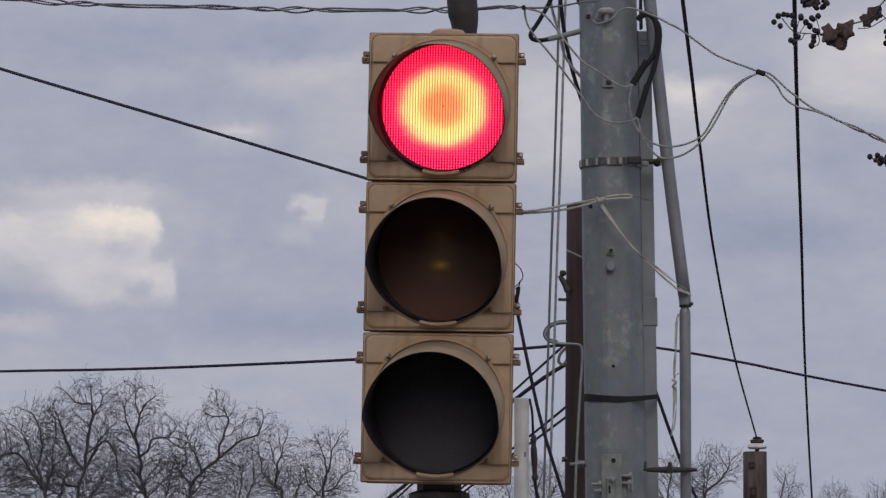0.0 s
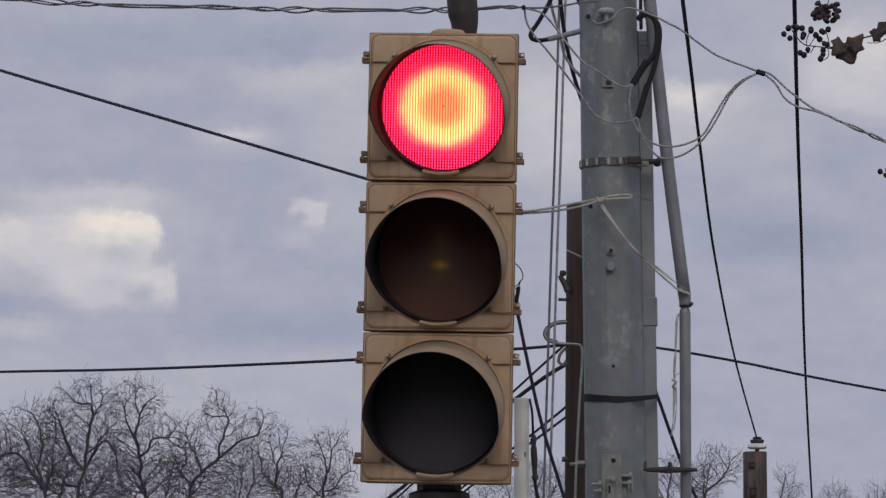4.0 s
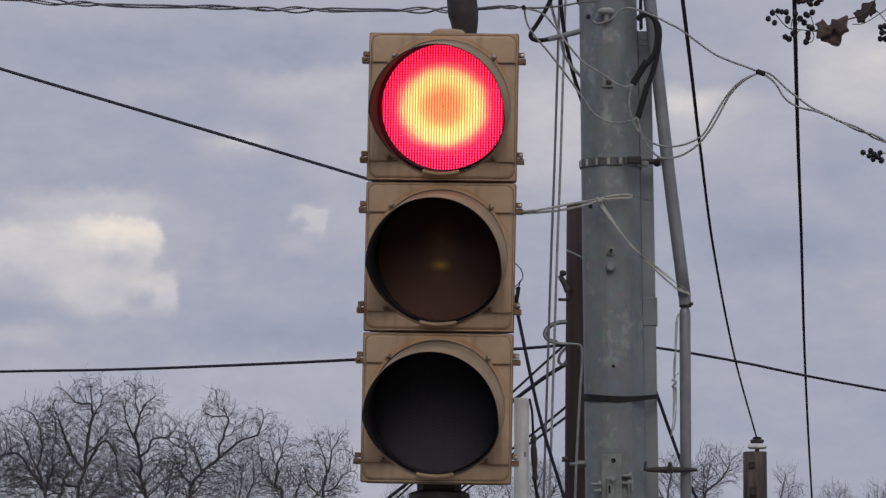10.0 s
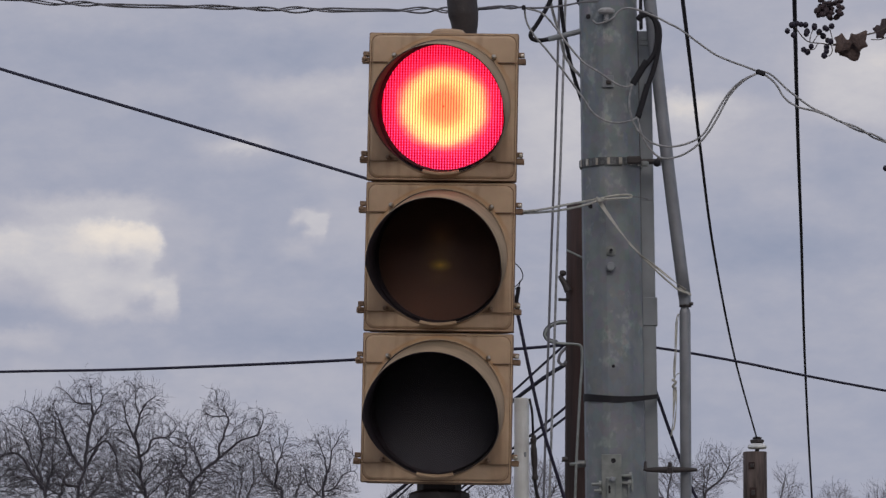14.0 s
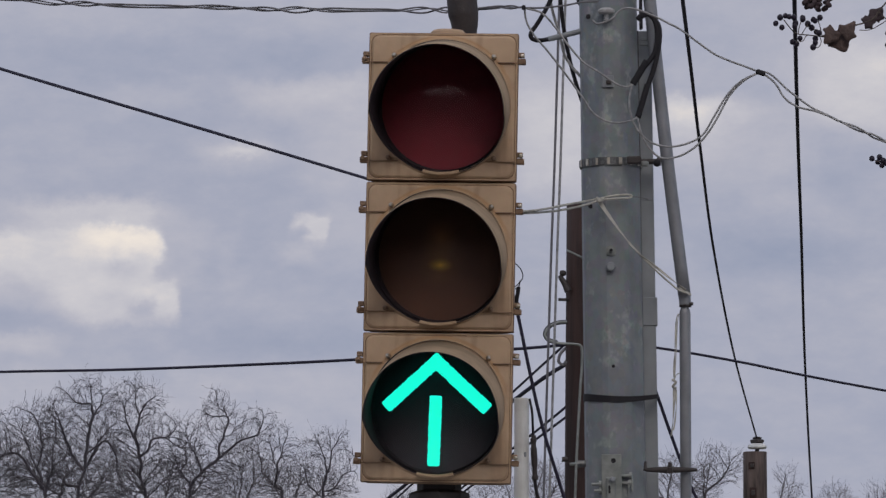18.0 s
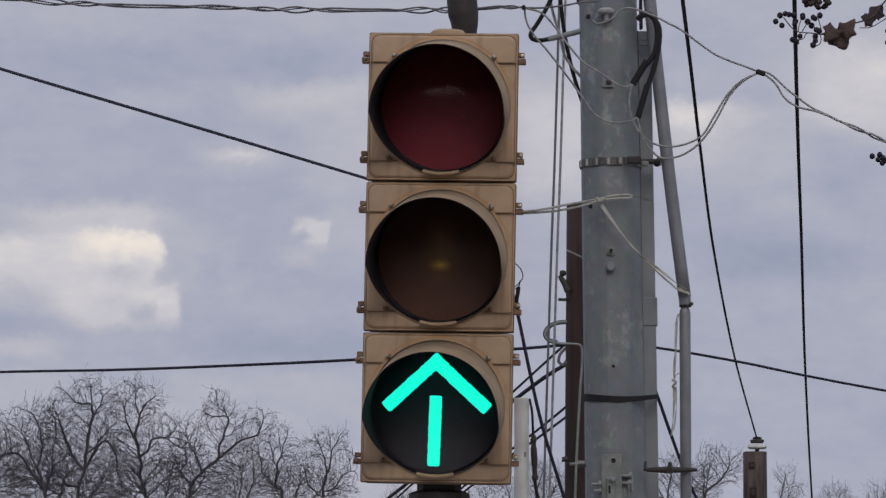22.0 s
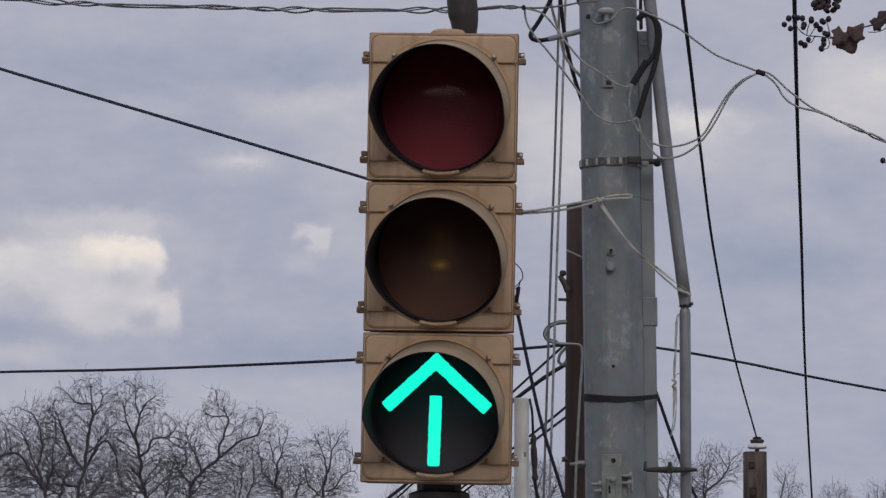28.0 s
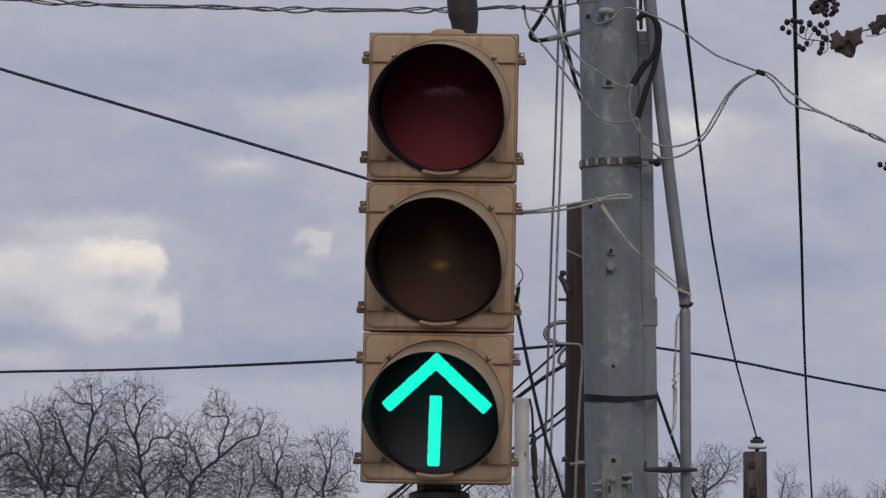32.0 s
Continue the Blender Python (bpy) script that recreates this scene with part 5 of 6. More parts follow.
    cable("loose_wire", [(0.183, 10.85, 2.565), (0.179, 10.85, 2.55), (0.171, 10.85, 2.545)], 0.0016, RUBBER, "thin loose black wire", "loose ends")
    return c1, c2


def twisted_cable():
    t = thing("twisted_cable", pose(0, 0, 0), "grey twisted aerial cable", "cable", "overhead cables")
    base = smooth_line([(-1.705, 11.4, 3.358), (-1.252, 11.4, 3.337), (-1.059, 11.4, 3.325), (-0.912, 11.4, 3.317), (-0.77, 11.4, 3.31), (-0.614, 11.4, 3.309), (-0.43, 11.4, 3.302), (-0.26, 11.4, 3.3), (-0.119, 11.4, 3.3), (0.008, 11.4, 3.3), (0.086, 11.4, 3.303), (0.15, 11.4, 3.307), (0.201, 11.4, 3.307)], 10)
    for s, reach, rr in ((0.0, 1.0, 0.0024), (math.pi, 1.0, 0.0021), (2.2, 0.6, 0.0017)):
        pts = []
        for i, q in enumerate(base):
            a = s + 0.36 * i + 1.3 * math.sin(i * 0.21) + 0.7 * math.sin(i * 0.083 + 1.0)
            amp = reach * (0.72 + 0.28 * math.sin(i * 0.31 + 0.7 * math.sin(i * 0.11)))
            end = min(1.0, (len(base) - 1 - i) / 4)
            pts.append((q[0], q[1] + 0.007 * math.cos(a) * amp, q[2] + 0.0074 * math.sin(a) * amp * end))
        v, f = tube_data(smooth_line(pts, 3), rr, 6)
        link("strand", v, f, WIRE_MID, t, smooth=True)
    return t


def white_pipe():
    q = (0.188, 11.0, 2.297)
    p = thing("vent_pipe", pose(q[0], 11.0, 0.15), "white plastic pipe standing behind the signal", "pipe")
    h = q[2] - 0.15
    part("pipe", lathe_bm([(0.0180, 0), (0.0180, h - 0.004), (0.0165, h), (0.0, h + 0.001)], 20, "z"), PVC, p, smooth=False)
    part("scuff", box_bm((0.006, 0.002, 0.012), (0.008, -0.0165, 2.161 - 0.15), 0.001), GALV_DUCT, p, "dark scuff mark")
    cable("pigtail_cable", [(0.207, 10.98, 2.294), (0.213, 10.98, 2.261), (0.215, 10.98, 2.218), (0.216, 10.98, 2.205)], 0.0030, RUBBER, "black cable beside the white pipe", "loose ends")
    cable("pigtail_splice", [(0.217, 10.98, 2.207), (0.216, 10.98, 2.194), (0.217, 10.98, 2.167), (0.219, 10.98, 2.126), (0.22, 10.98, 2.099)], [0.0058] * 6 + [0.0075] * 4 + [0.006] * 4 + [0.0078] * 9 + [0.006] * 6 + [0.0078] * 4, ARM, "dark lumpy cable splice", "loose ends")
    cable("pigtail_cable", [(0.219, 10.98, 2.099), (0.223, 10.98, 2.072), (0.232, 10.98, 2.025), (0.244, 10.98, 1.897)], 0.0042, RUBBER, "black cable beside the white pipe", "loose ends")


# ---- trees ----
def bare_tree(at, lumps, seed, material, label, twig=0.006, points=900, step=0.22, kink=1.0, limbs=()):
    """A bare tree whose limbs reach out to fill a rounded crown; limbs: bends (offset, height) of its main ones, the trunk first."""
    rng = np.random.RandomState(seed)
    tree = thing("tree", pose(*at), label, "tree", "bare trees")
    crown_low = min(z - r for _, z, r in lumps)
    # lumps of the crown: offset, height, radius
    size = np.array([r ** 2.2 for _, _, r in lumps])
    goal = []
    while len(goal) < points:
        dx, z, r = lumps[rng.choice(len(lumps), p=size / size.sum())]
        d = rng.normal(size=3)
        d *= r * rng.uniform(0.15, 1.0) ** 0.45 / np.linalg.norm(d)
        goal.append(np.array((dx, 0.0, z)) + d * np.array((1.0, 1.2, 1.0)))
    goal = np.array(goal)
    start_z = max(3.0, crown_low * 0.72)
    nodes, parent = [np.array((0.0, 0.0, z)) + np.array((0.06 * math.sin(z), 0, 0)) for z in np.arange(0.0, start_z, step * 2)], []
    parent = [-1] + list(range(len(nodes) - 1))
    n0 = len(nodes)
    firm = set(range(n0))
    for j, bends in enumerate(limbs):
        depth = rng.uniform(-0.8, 0.8) * (j > 0)
        places = [np.array((dx, depth * k / len(bends), z)) for k, (dx, z) in enumerate(bends)]
        last = min(range(len(nodes)), key=lambda i: np.linalg.norm(nodes[i] - places[0])) if j else n0 - 1
        line = smooth_line([nodes[last]] + (places[1:] if j else places), 6)
        far = nodes[last]
        for q in line[1:]:
            if np.linalg.norm(q - far) >= step * 0.8:
                far = q
                nodes.append(q + np.array(noise.noise_vector(Vector(q) * 2.6 + Vector((seed, j, 0)))) * 0.10 + rng.normal(0, 0.012, 3))
                parent.append(last)
                last = len(nodes) - 1
                firm.add(last)
    # a limb bows out to each lump, leaving the trunk or an earlier limb at a sharp angle
    for dx, z, r in (() if limbs else sorted(lumps, key=lambda q: -q[1])):
        end = np.array((dx, rng.uniform(-1.0, 1.0), z + r * 0.1))
        best, cost = n0 - 1, 1e9
        for i in range(n0 - 1, len(nodes)):
            d = end - nodes[i]
            side = math.hypot(d[0], d[1])
            if d[2] > max(0.6, 0.85 * side) and np.linalg.norm(d) < cost:
                best, cost = i, np.linalg.norm(d)
        base = nodes[best]
        out = math.copysign(1.0, end[0] - base[0])
        bow = base * 0.5 + end * 0.5 + np.array((out * 0.16 * cost, 0, -0.06 * cost))
        count = max(3, int(cost / step))
        last = best
        for k in range(1, count + 1):
            t = k / count
            nodes.append((1 - t) ** 2 * base + 2 * t * (1 - t) * bow + t * t * end)
            parent.append(last)
            last = len(nodes) - 1
    near = np.full(len(goal), 1e9)
    who = np.zeros(len(goal), int)
    alive = np.ones(len(goal), bool)
    def meet(first):
        for i in range(first, len(nodes)):
            d = np.linalg.norm(goal - nodes[i], axis=1)
            better = d < near
            near[better] = d[better]
            who[better] = i
            alive[d < step * 1.25] = False
    meet(0)
    sprouts = {}
    for _ in range(110):
        if not alive.any():
            break
        first = len(nodes)
        live = np.where(alive)[0]
        for i in np.unique(who[live]):
            if sprouts.get(int(i), 0) > 2:
                continue
            mine = live[who[live] == i]
            d = goal[mine] - nodes[i]
            d = (d / np.linalg.norm(d, axis=1)[:, None]).sum(axis=0) + rng.normal(0, 0.40 * kink, 3) * math.sqrt(len(mine))
            run = nodes[i] - nodes[parent[i]] if parent[i] >= 0 else np.array((0, 0, 1.0))
            d = d / (np.linalg.norm(d) + 1e-6) + run / (np.linalg.norm(run) + 1e-6) * 0.6 + np.array((0, 0, 0.62))
            ln = np.linalg.norm(d)
            if ln < 1e-3:
                continue
            nodes.append(nodes[i] + d / ln * step)
            parent.append(int(i))
            sprouts[int(i)] = sprouts.get(int(i), 0) + 1
        if len(nodes) == first or len(nodes) > 12000:
            break
        meet(first)
    # short crooked twigs on the ends
    count = len(nodes)
    kids = [0] * count
    for p in parent[1:]:
        kids[p] += 1
    for i in range(count):
        if nodes[i][2] < crown_low * 0.9:
            continue
        for _ in range(2 if kids[i] == 0 else (1 if rng.rand() < 0.5 else 0)):
            d = nodes[i] - nodes[parent[i]] + rng.normal(0, 0.20, 3) + np.array((0, 0, 0.05))
            last = i
            for _ in range(rng.randint(1, 4) if kids[i] else rng.randint(2, 7)):
                d = d / np.linalg.norm(d) + rng.normal(0, 0.36 * kink, 3) + np.array((0, 0, 0.10))
                d /= np.linalg.norm(d)
                nodes.append(nodes[last] + d * step * 0.55)
                parent.append(last)
                last = len(nodes) - 1
    shift = Vector((seed * 3.7, seed * 1.3, 0))
    steps_off = [0] * len(nodes)
    for i in range(1, len(nodes)):
        steps_off[i] = 0 if i in firm and limbs else steps_off[parent[i]] + 1
    for i in range(n0, len(nodes)):
        q = Vector(nodes[i])
        grown = min(1.0, max(0.0, (q.z - start_z) / 2.0)) * (min(1.0, steps_off[i] / 9) if limbs else 1.0)
        w = noise.noise_vector(q * 0.75 + shift) * 0.34 + noise.noise_vector(q * 2.3 + shift) * 0.17 + noise.noise_vector(q * 5.2 + shift) * 0.06
        nodes[i] = nodes[i] + np.array(w) * grown * kink
    n = len(nodes)
    load = np.zeros(n)
    main = [-1] * n
    for i in range(n - 1, 0, -1):
        if load[i] == 0:
            load[i] = 1.0
        p = parent[i]
        load[p] += load[i]
        if main[p] < 0 or load[main[p]] < load[i]:
            main[p] = i
    rad = np.minimum(twig * np.maximum(load, 1.0) ** 0.428, 0.060)
    tv, tf, cv, cf = [], [], [], []
    def chain(first, base):
        line, rr = [], []
        if base >= 0:
            line.append(nodes[base])
            rr.append(min(rad[base], rad[first] * 1.1))
        i = first
        while i >= 0:
            line.append(nodes[i])
            rr.append(rad[i])
            i = main[i]
        sides = 8 if rr[0] > 0.12 else (5 if rr[0] > 0.05 else 3)
        v, f = (tv, tf) if rr[0] > 0.12 else (cv, cf)
        k0 = len(v)
        pts = np.array(line)
        if len(pts) > 4:
            pts[1:-1] = 0.5 * pts[1:-1] + 0.25 * (pts[:-2] + pts[2:])
        t = np.gradient(pts, axis=0)
        t /= np.linalg.norm(t, axis=1)[:, None] + 1e-9
        a = np.cross(t, (0.31, 0.9, 0.2))
        a /= np.linalg.norm(a, axis=1)[:, None] + 1e-9
        b = np.cross(t, a)
        ang = np.arange(sides) * 2 * math.pi / sides
        ring = pts[:, None, :] + np.array(rr)[:, None, None] * (np.cos(ang)[None, :, None] * a[:, None, :] + np.sin(ang)[None, :, None] * b[:, None, :])
        v.extend(map(tuple, ring.reshape(-1, 3).tolist()))
        for j in range(len(pts) - 1):
            for k in range(sides):
                p, q = k0 + j * sides + k, k0 + j * sides + (k + 1) % sides
                f.append((p, q, q + sides, p + sides))
    chain(0, -1)
    for i in range(1, n):
        if main[parent[i]] != i:
            chain(i, parent[i])
    link("trunk", tv, tf, material, tree, "trunk and main limbs", smooth=True)
    link("crown", cv, cf, material, tree, "crown of fine bare twigs", smooth=True)
    return tree


def trees():
    near = "bare winter tree with gnarled grey-brown limbs"
    for k, (x, y, lumps, seed, points) in enumerate(TREES_NEAR):
        back = k not in BOUGHS
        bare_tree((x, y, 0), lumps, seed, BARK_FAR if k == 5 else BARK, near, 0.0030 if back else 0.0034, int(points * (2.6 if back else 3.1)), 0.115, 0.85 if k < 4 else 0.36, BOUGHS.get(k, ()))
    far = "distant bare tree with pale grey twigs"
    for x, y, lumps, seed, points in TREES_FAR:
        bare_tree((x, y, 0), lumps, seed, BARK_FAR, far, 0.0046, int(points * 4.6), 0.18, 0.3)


# place, lumps of the crown (offset, height, radius), seed, density
TREES_NEAR = (
    (-13.93, 160, ((-0.91, 11.91, 0.88), (-0.08, 12.30, 0.79), (-1.19, 10.72, 1.18), (0.32, 11.31, 0.98), (-0.69, 9.84, 1.08), (0.68, 10.04, 0.98)), 3, 800),
    (-12.163, 155, ((0.26, 12.88, 0.63), (-0.35, 12.44, 0.72), (0.76, 12.44, 0.65), (-0.76, 11.91, 0.80), (0.08, 11.58, 1.05), (-0.96, 10.63, 0.95), (0.66, 10.91, 0.95), (-0.29, 9.77, 1.05), (0.86, 9.68, 0.86)), 5, 1300),
    (-10.4, 158, ((-0.22, 13.08, 0.54), (0.44, 12.94, 0.50), (-0.72, 12.61, 0.58), (0.02, 12.16, 0.82), (0.84, 11.78, 0.58), (-0.40, 11.19, 0.97), (0.96, 11.00, 0.82), (-0.55, 9.93, 0.97), (0.72, 9.83, 0.97)), 8, 1200),
    (-8.833, 162, ((0.94, 13.05, 0.48), (0.70, 12.44, 0.68), (1.46, 12.44, 0.48), (2.02, 12.18, 0.56), (2.54, 12.30, 0.40), (-0.05, 11.94, 0.60), (-0.25, 11.14, 0.90), (1.58, 11.34, 0.84), (-0.00, 10.04, 0.99), (1.19, 10.04, 0.90)), 12, 1000),
    (-15.981, 166, ((0.15, 11.58, 0.92), (-0.63, 12.19, 1.02), (-0.21, 10.36, 1.43)), 21, 800),
    (-7.392, 175, ((-0.22, 11.59, 0.86), (0.21, 10.84, 1.07), (-0.54, 10.62, 0.97)), 23, 600),
    (-6.388, 180, ((-0.12, 13.01, 0.53), (-0.56, 12.43, 0.71), (0.37, 12.30, 0.66), (-0.22, 11.44, 0.93), (0.44, 10.99, 0.88)), 27, 700),
    (-4.509, 180, ((-0.12, 12.83, 0.53), (0.48, 12.79, 0.44), (-0.60, 12.52, 0.53), (0.53, 12.10, 0.66), (-0.40, 11.77, 0.80), (0.44, 11.06, 0.84)), 31, 700),
    (-18.245, 170, ((0.60, 12.66, 1.25), (-0.65, 12.45, 1.25), (-0.00, 10.57, 1.88)), 35, 700),
)
TREES_FAR = (
    (11.467, 230, ((0.01, 14.34, 1.02), (0.71, 13.63, 1.13), (-0.56, 13.49, 1.13)), 41, 400),
    (14.176, 240, ((-0.14, 15.34, 1.00), (0.75, 15.19, 0.94), (-0.59, 14.30, 1.18)), 43, 500),
    (17.919, 240, ((-0.05, 14.75, 0.59), (0.24, 13.86, 0.74)), 47, 250),
    (21.367, 250, ((-0.00, 13.92, 1.04),), 49, 300),
    (2.147, 230, ((-0.00, 12.92, 1.13), (1.13, 13.21, 1.13)), 53, 300),
    (4.971, 230, ((-0.14, 13.91, 1.13), (0.71, 13.77, 1.02)), 57, 400),
    (-1.886, 240, ((-0.29, 13.27, 1.00),), 59, 300),
    (23.823, 250, ((-0.00, 13.92, 1.04), (0.92, 13.92, 1.23)), 61, 300),
    (-14.264, 240, ((-0.01, 14.60, 1.47), (1.76, 14.60, 1.47), (-1.77, 14.30, 1.47)), 63, 500),
    (-19.569, 240, ((-0.01, 14.89, 1.77), (-1.78, 14.89, 1.77), (1.76, 14.60, 1.77)), 65, 500),
    (-7.486, 240, ((-0.00, 14.45, 1.18), (-1.48, 14.30, 1.18), (1.18, 14.16, 1.06)), 67, 400),
)
# bends of the main limbs (offset, height), the trunk first
BOUGHS_A = (((0.10, 9.60), (-0.06, 10.04), (-0.34, 10.43), (-0.80, 11.10), (-1.33, 11.16)), ((-0.00, 9.94), (-0.15, 10.53), (-0.47, 11.22), (-0.71, 11.81)), ((0.14, 9.84), (0.38, 10.59), (0.72, 10.98), (0.91, 11.61)), ((-0.19, 10.63), (-0.01, 11.22), (-0.08, 11.91), (-0.32, 12.50)), ((0.38, 10.59), (0.32, 11.22), (0.47, 11.81), (0.31, 12.60)))
BOUGHS_B = (((-0.13, 9.35), (-0.01, 10.06), (0.12, 10.80), (0.21, 11.49), (0.38, 12.13)), ((0.38, 12.13), (0.26, 12.67), (0.31, 13.09), (0.10, 13.59)), ((0.38, 12.10), (0.60, 12.48), (0.72, 12.82), (1.12, 13.01)), ((0.26, 12.59), (-0.12, 12.54), (-0.35, 12.78), (-0.85, 13.11)), ((0.16, 10.80), (0.46, 11.14), (0.73, 11.50), (1.11, 11.85), (1.49, 11.85)), ((0.01, 10.25), (-0.37, 10.76), (-0.61, 11.49), (-1.04, 12.40)), ((0.09, 10.34), (0.46, 11.01), (0.77, 11.29), (1.13, 10.80)), ((-0.10, 9.73), (-0.52, 9.81), (-0.56, 10.06), (-0.33, 10.23)))
BOUGHS_C = (((0.19, 9.50), (0.03, 10.28), (-0.01, 10.94), (-0.25, 11.72), (-0.48, 12.11)), ((-0.17, 11.56), (-0.06, 12.22), (-0.14, 12.89), (-0.18, 13.67)), ((-0.48, 12.07), (-0.53, 12.61), (-0.39, 12.96), (-0.22, 13.16)), ((0.01, 10.98), (0.30, 11.23), (0.47, 11.50), (0.88, 11.58)), ((0.84, 11.58), (1.27, 11.95), (1.54, 12.42)), ((-0.56, 12.57), (-0.72, 12.93), (-0.86, 13.28)), ((-0.06, 12.34), (0.25, 12.73), (0.64, 13.04)))
BOUGHS_D = (((-0.08, 9.71), (0.29, 10.50), (0.95, 11.12), (1.58, 11.62), (2.58, 12.14)), ((0.91, 11.12), (1.02, 11.78), (1.28, 12.38), (1.06, 12.97), (1.14, 13.53)), ((1.14, 12.58), (0.86, 12.97), (0.78, 13.45)), ((1.16, 12.58), (0.74, 12.64), (0.28, 12.85)), ((0.35, 10.58), (0.23, 11.10), (-0.09, 11.62), (-0.27, 11.98)), ((1.10, 11.82), (1.42, 12.10), (1.50, 12.50)), ((2.22, 11.92), (2.46, 12.44), (2.41, 12.89)), ((0.10, 10.10), (-0.44, 10.70), (-0.67, 11.30), (-0.93, 11.74)), ((-0.44, 10.70), (-0.25, 11.10), (-0.33, 11.54)))
BOUGHS_G = (((0.11, 10.62), (-0.20, 11.08), (-0.56, 11.55), (-1.22, 11.59)), ((-0.20, 11.10), (-0.09, 11.81), (0.04, 12.43), (-0.08, 13.32)), ((-0.69, 11.63), (-0.71, 12.10), (-1.09, 12.59)), ((0.04, 12.43), (0.28, 12.99), (0.37, 13.43)), ((-0.09, 11.81), (-0.34, 12.43), (-0.39, 13.10)))
BOUGHS_H = (((-0.18, 10.62), (-0.07, 11.28), (-0.11, 11.99), (-0.45, 12.87)), ((-0.07, 11.28), (0.06, 11.99), (0.13, 12.54), (-0.01, 13.41)), ((0.13, 12.50), (0.44, 12.99), (0.70, 13.47)), ((-0.16, 10.79), (0.22, 10.97), (0.77, 11.59), (1.15, 11.68)), ((-0.15, 10.71), (-0.71, 11.15), (-0.93, 11.81), (-1.55, 12.32)), ((-0.40, 12.76), (-0.54, 13.14), (-0.72, 13.43)))
BOUGHS = {0: BOUGHS_A, 1: BOUGHS_B, 2: BOUGHS_C, 3: BOUGHS_D, 6: BOUGHS_G, 7: BOUGHS_H}


# ---- vine sprigs ----
def leaf_bm(size, seed, curl=0.12):
    """A withered five-pointed leaf in the xz plane, its stalk end at the origin, its tip along x, with thickness."""
    rng = random.Random(seed)
    bm = bmesh.new()
    shape = [(0.03, 0.0), (-0.04, 0.20), (-0.08, 0.44), (0.14, 0.46), (0.38, 0.60), (0.54, 0.38), (0.78, 0.26), (1.05, 0.02), (0.80, -0.24), (0.56, -0.36), (0.40, -0.58), (0.14, -0.44), (-0.10, -0.42), (-0.03, -0.18)]
    ring = []
    for x, z in shape:
        k = size * (1 + rng.uniform(-0.12, 0.12))
        ring.append((x * k, curl * (z * z * 1.6 + 0.3 * math.sin(4 * x + seed)) * size, z * k))
    for _ in range(1):
        soft = []
        for i, a in enumerate(ring):
            b = ring[(i + 1) % len(ring)]
            soft += [tuple(0.75 * p + 0.25 * q for p, q in zip(a, b)), tuple(0.25 * p + 0.75 * q for p, q in zip(a, b))]
        ring = soft
    n, rows = len(ring), []
    for off in (-0.0005, 0.0005):
        c = bm.verts.new((size * 0.36, off - 0.02 * size, 0))
        mid = [bm.verts.new((size * 0.36 + (q[0] - size * 0.36) * 0.55, q[1] * 0.5 + off + 0.03 * math.sin(q[0] * 150 + seed) * size, q[2] * 0.55)) for q in ring]
        out = [bm.verts.new((q[0], q[1] + off, q[2])) for q in ring]
        for i in range(n):
            j = (i + 1) % n
            bm.faces.new((c, mid[i], mid[j]))
            bm.faces.new((mid[i], out[i], out[j], mid[j]))
        rows.append(out)
    for i in range(n):
        j = (i + 1) % n
        bm.faces.new((rows[0][i], rows[1][i], rows[1][j], rows[0][j]))
    bmesh.ops.recalc_face_normals(bm, faces=bm.faces)
    return bm


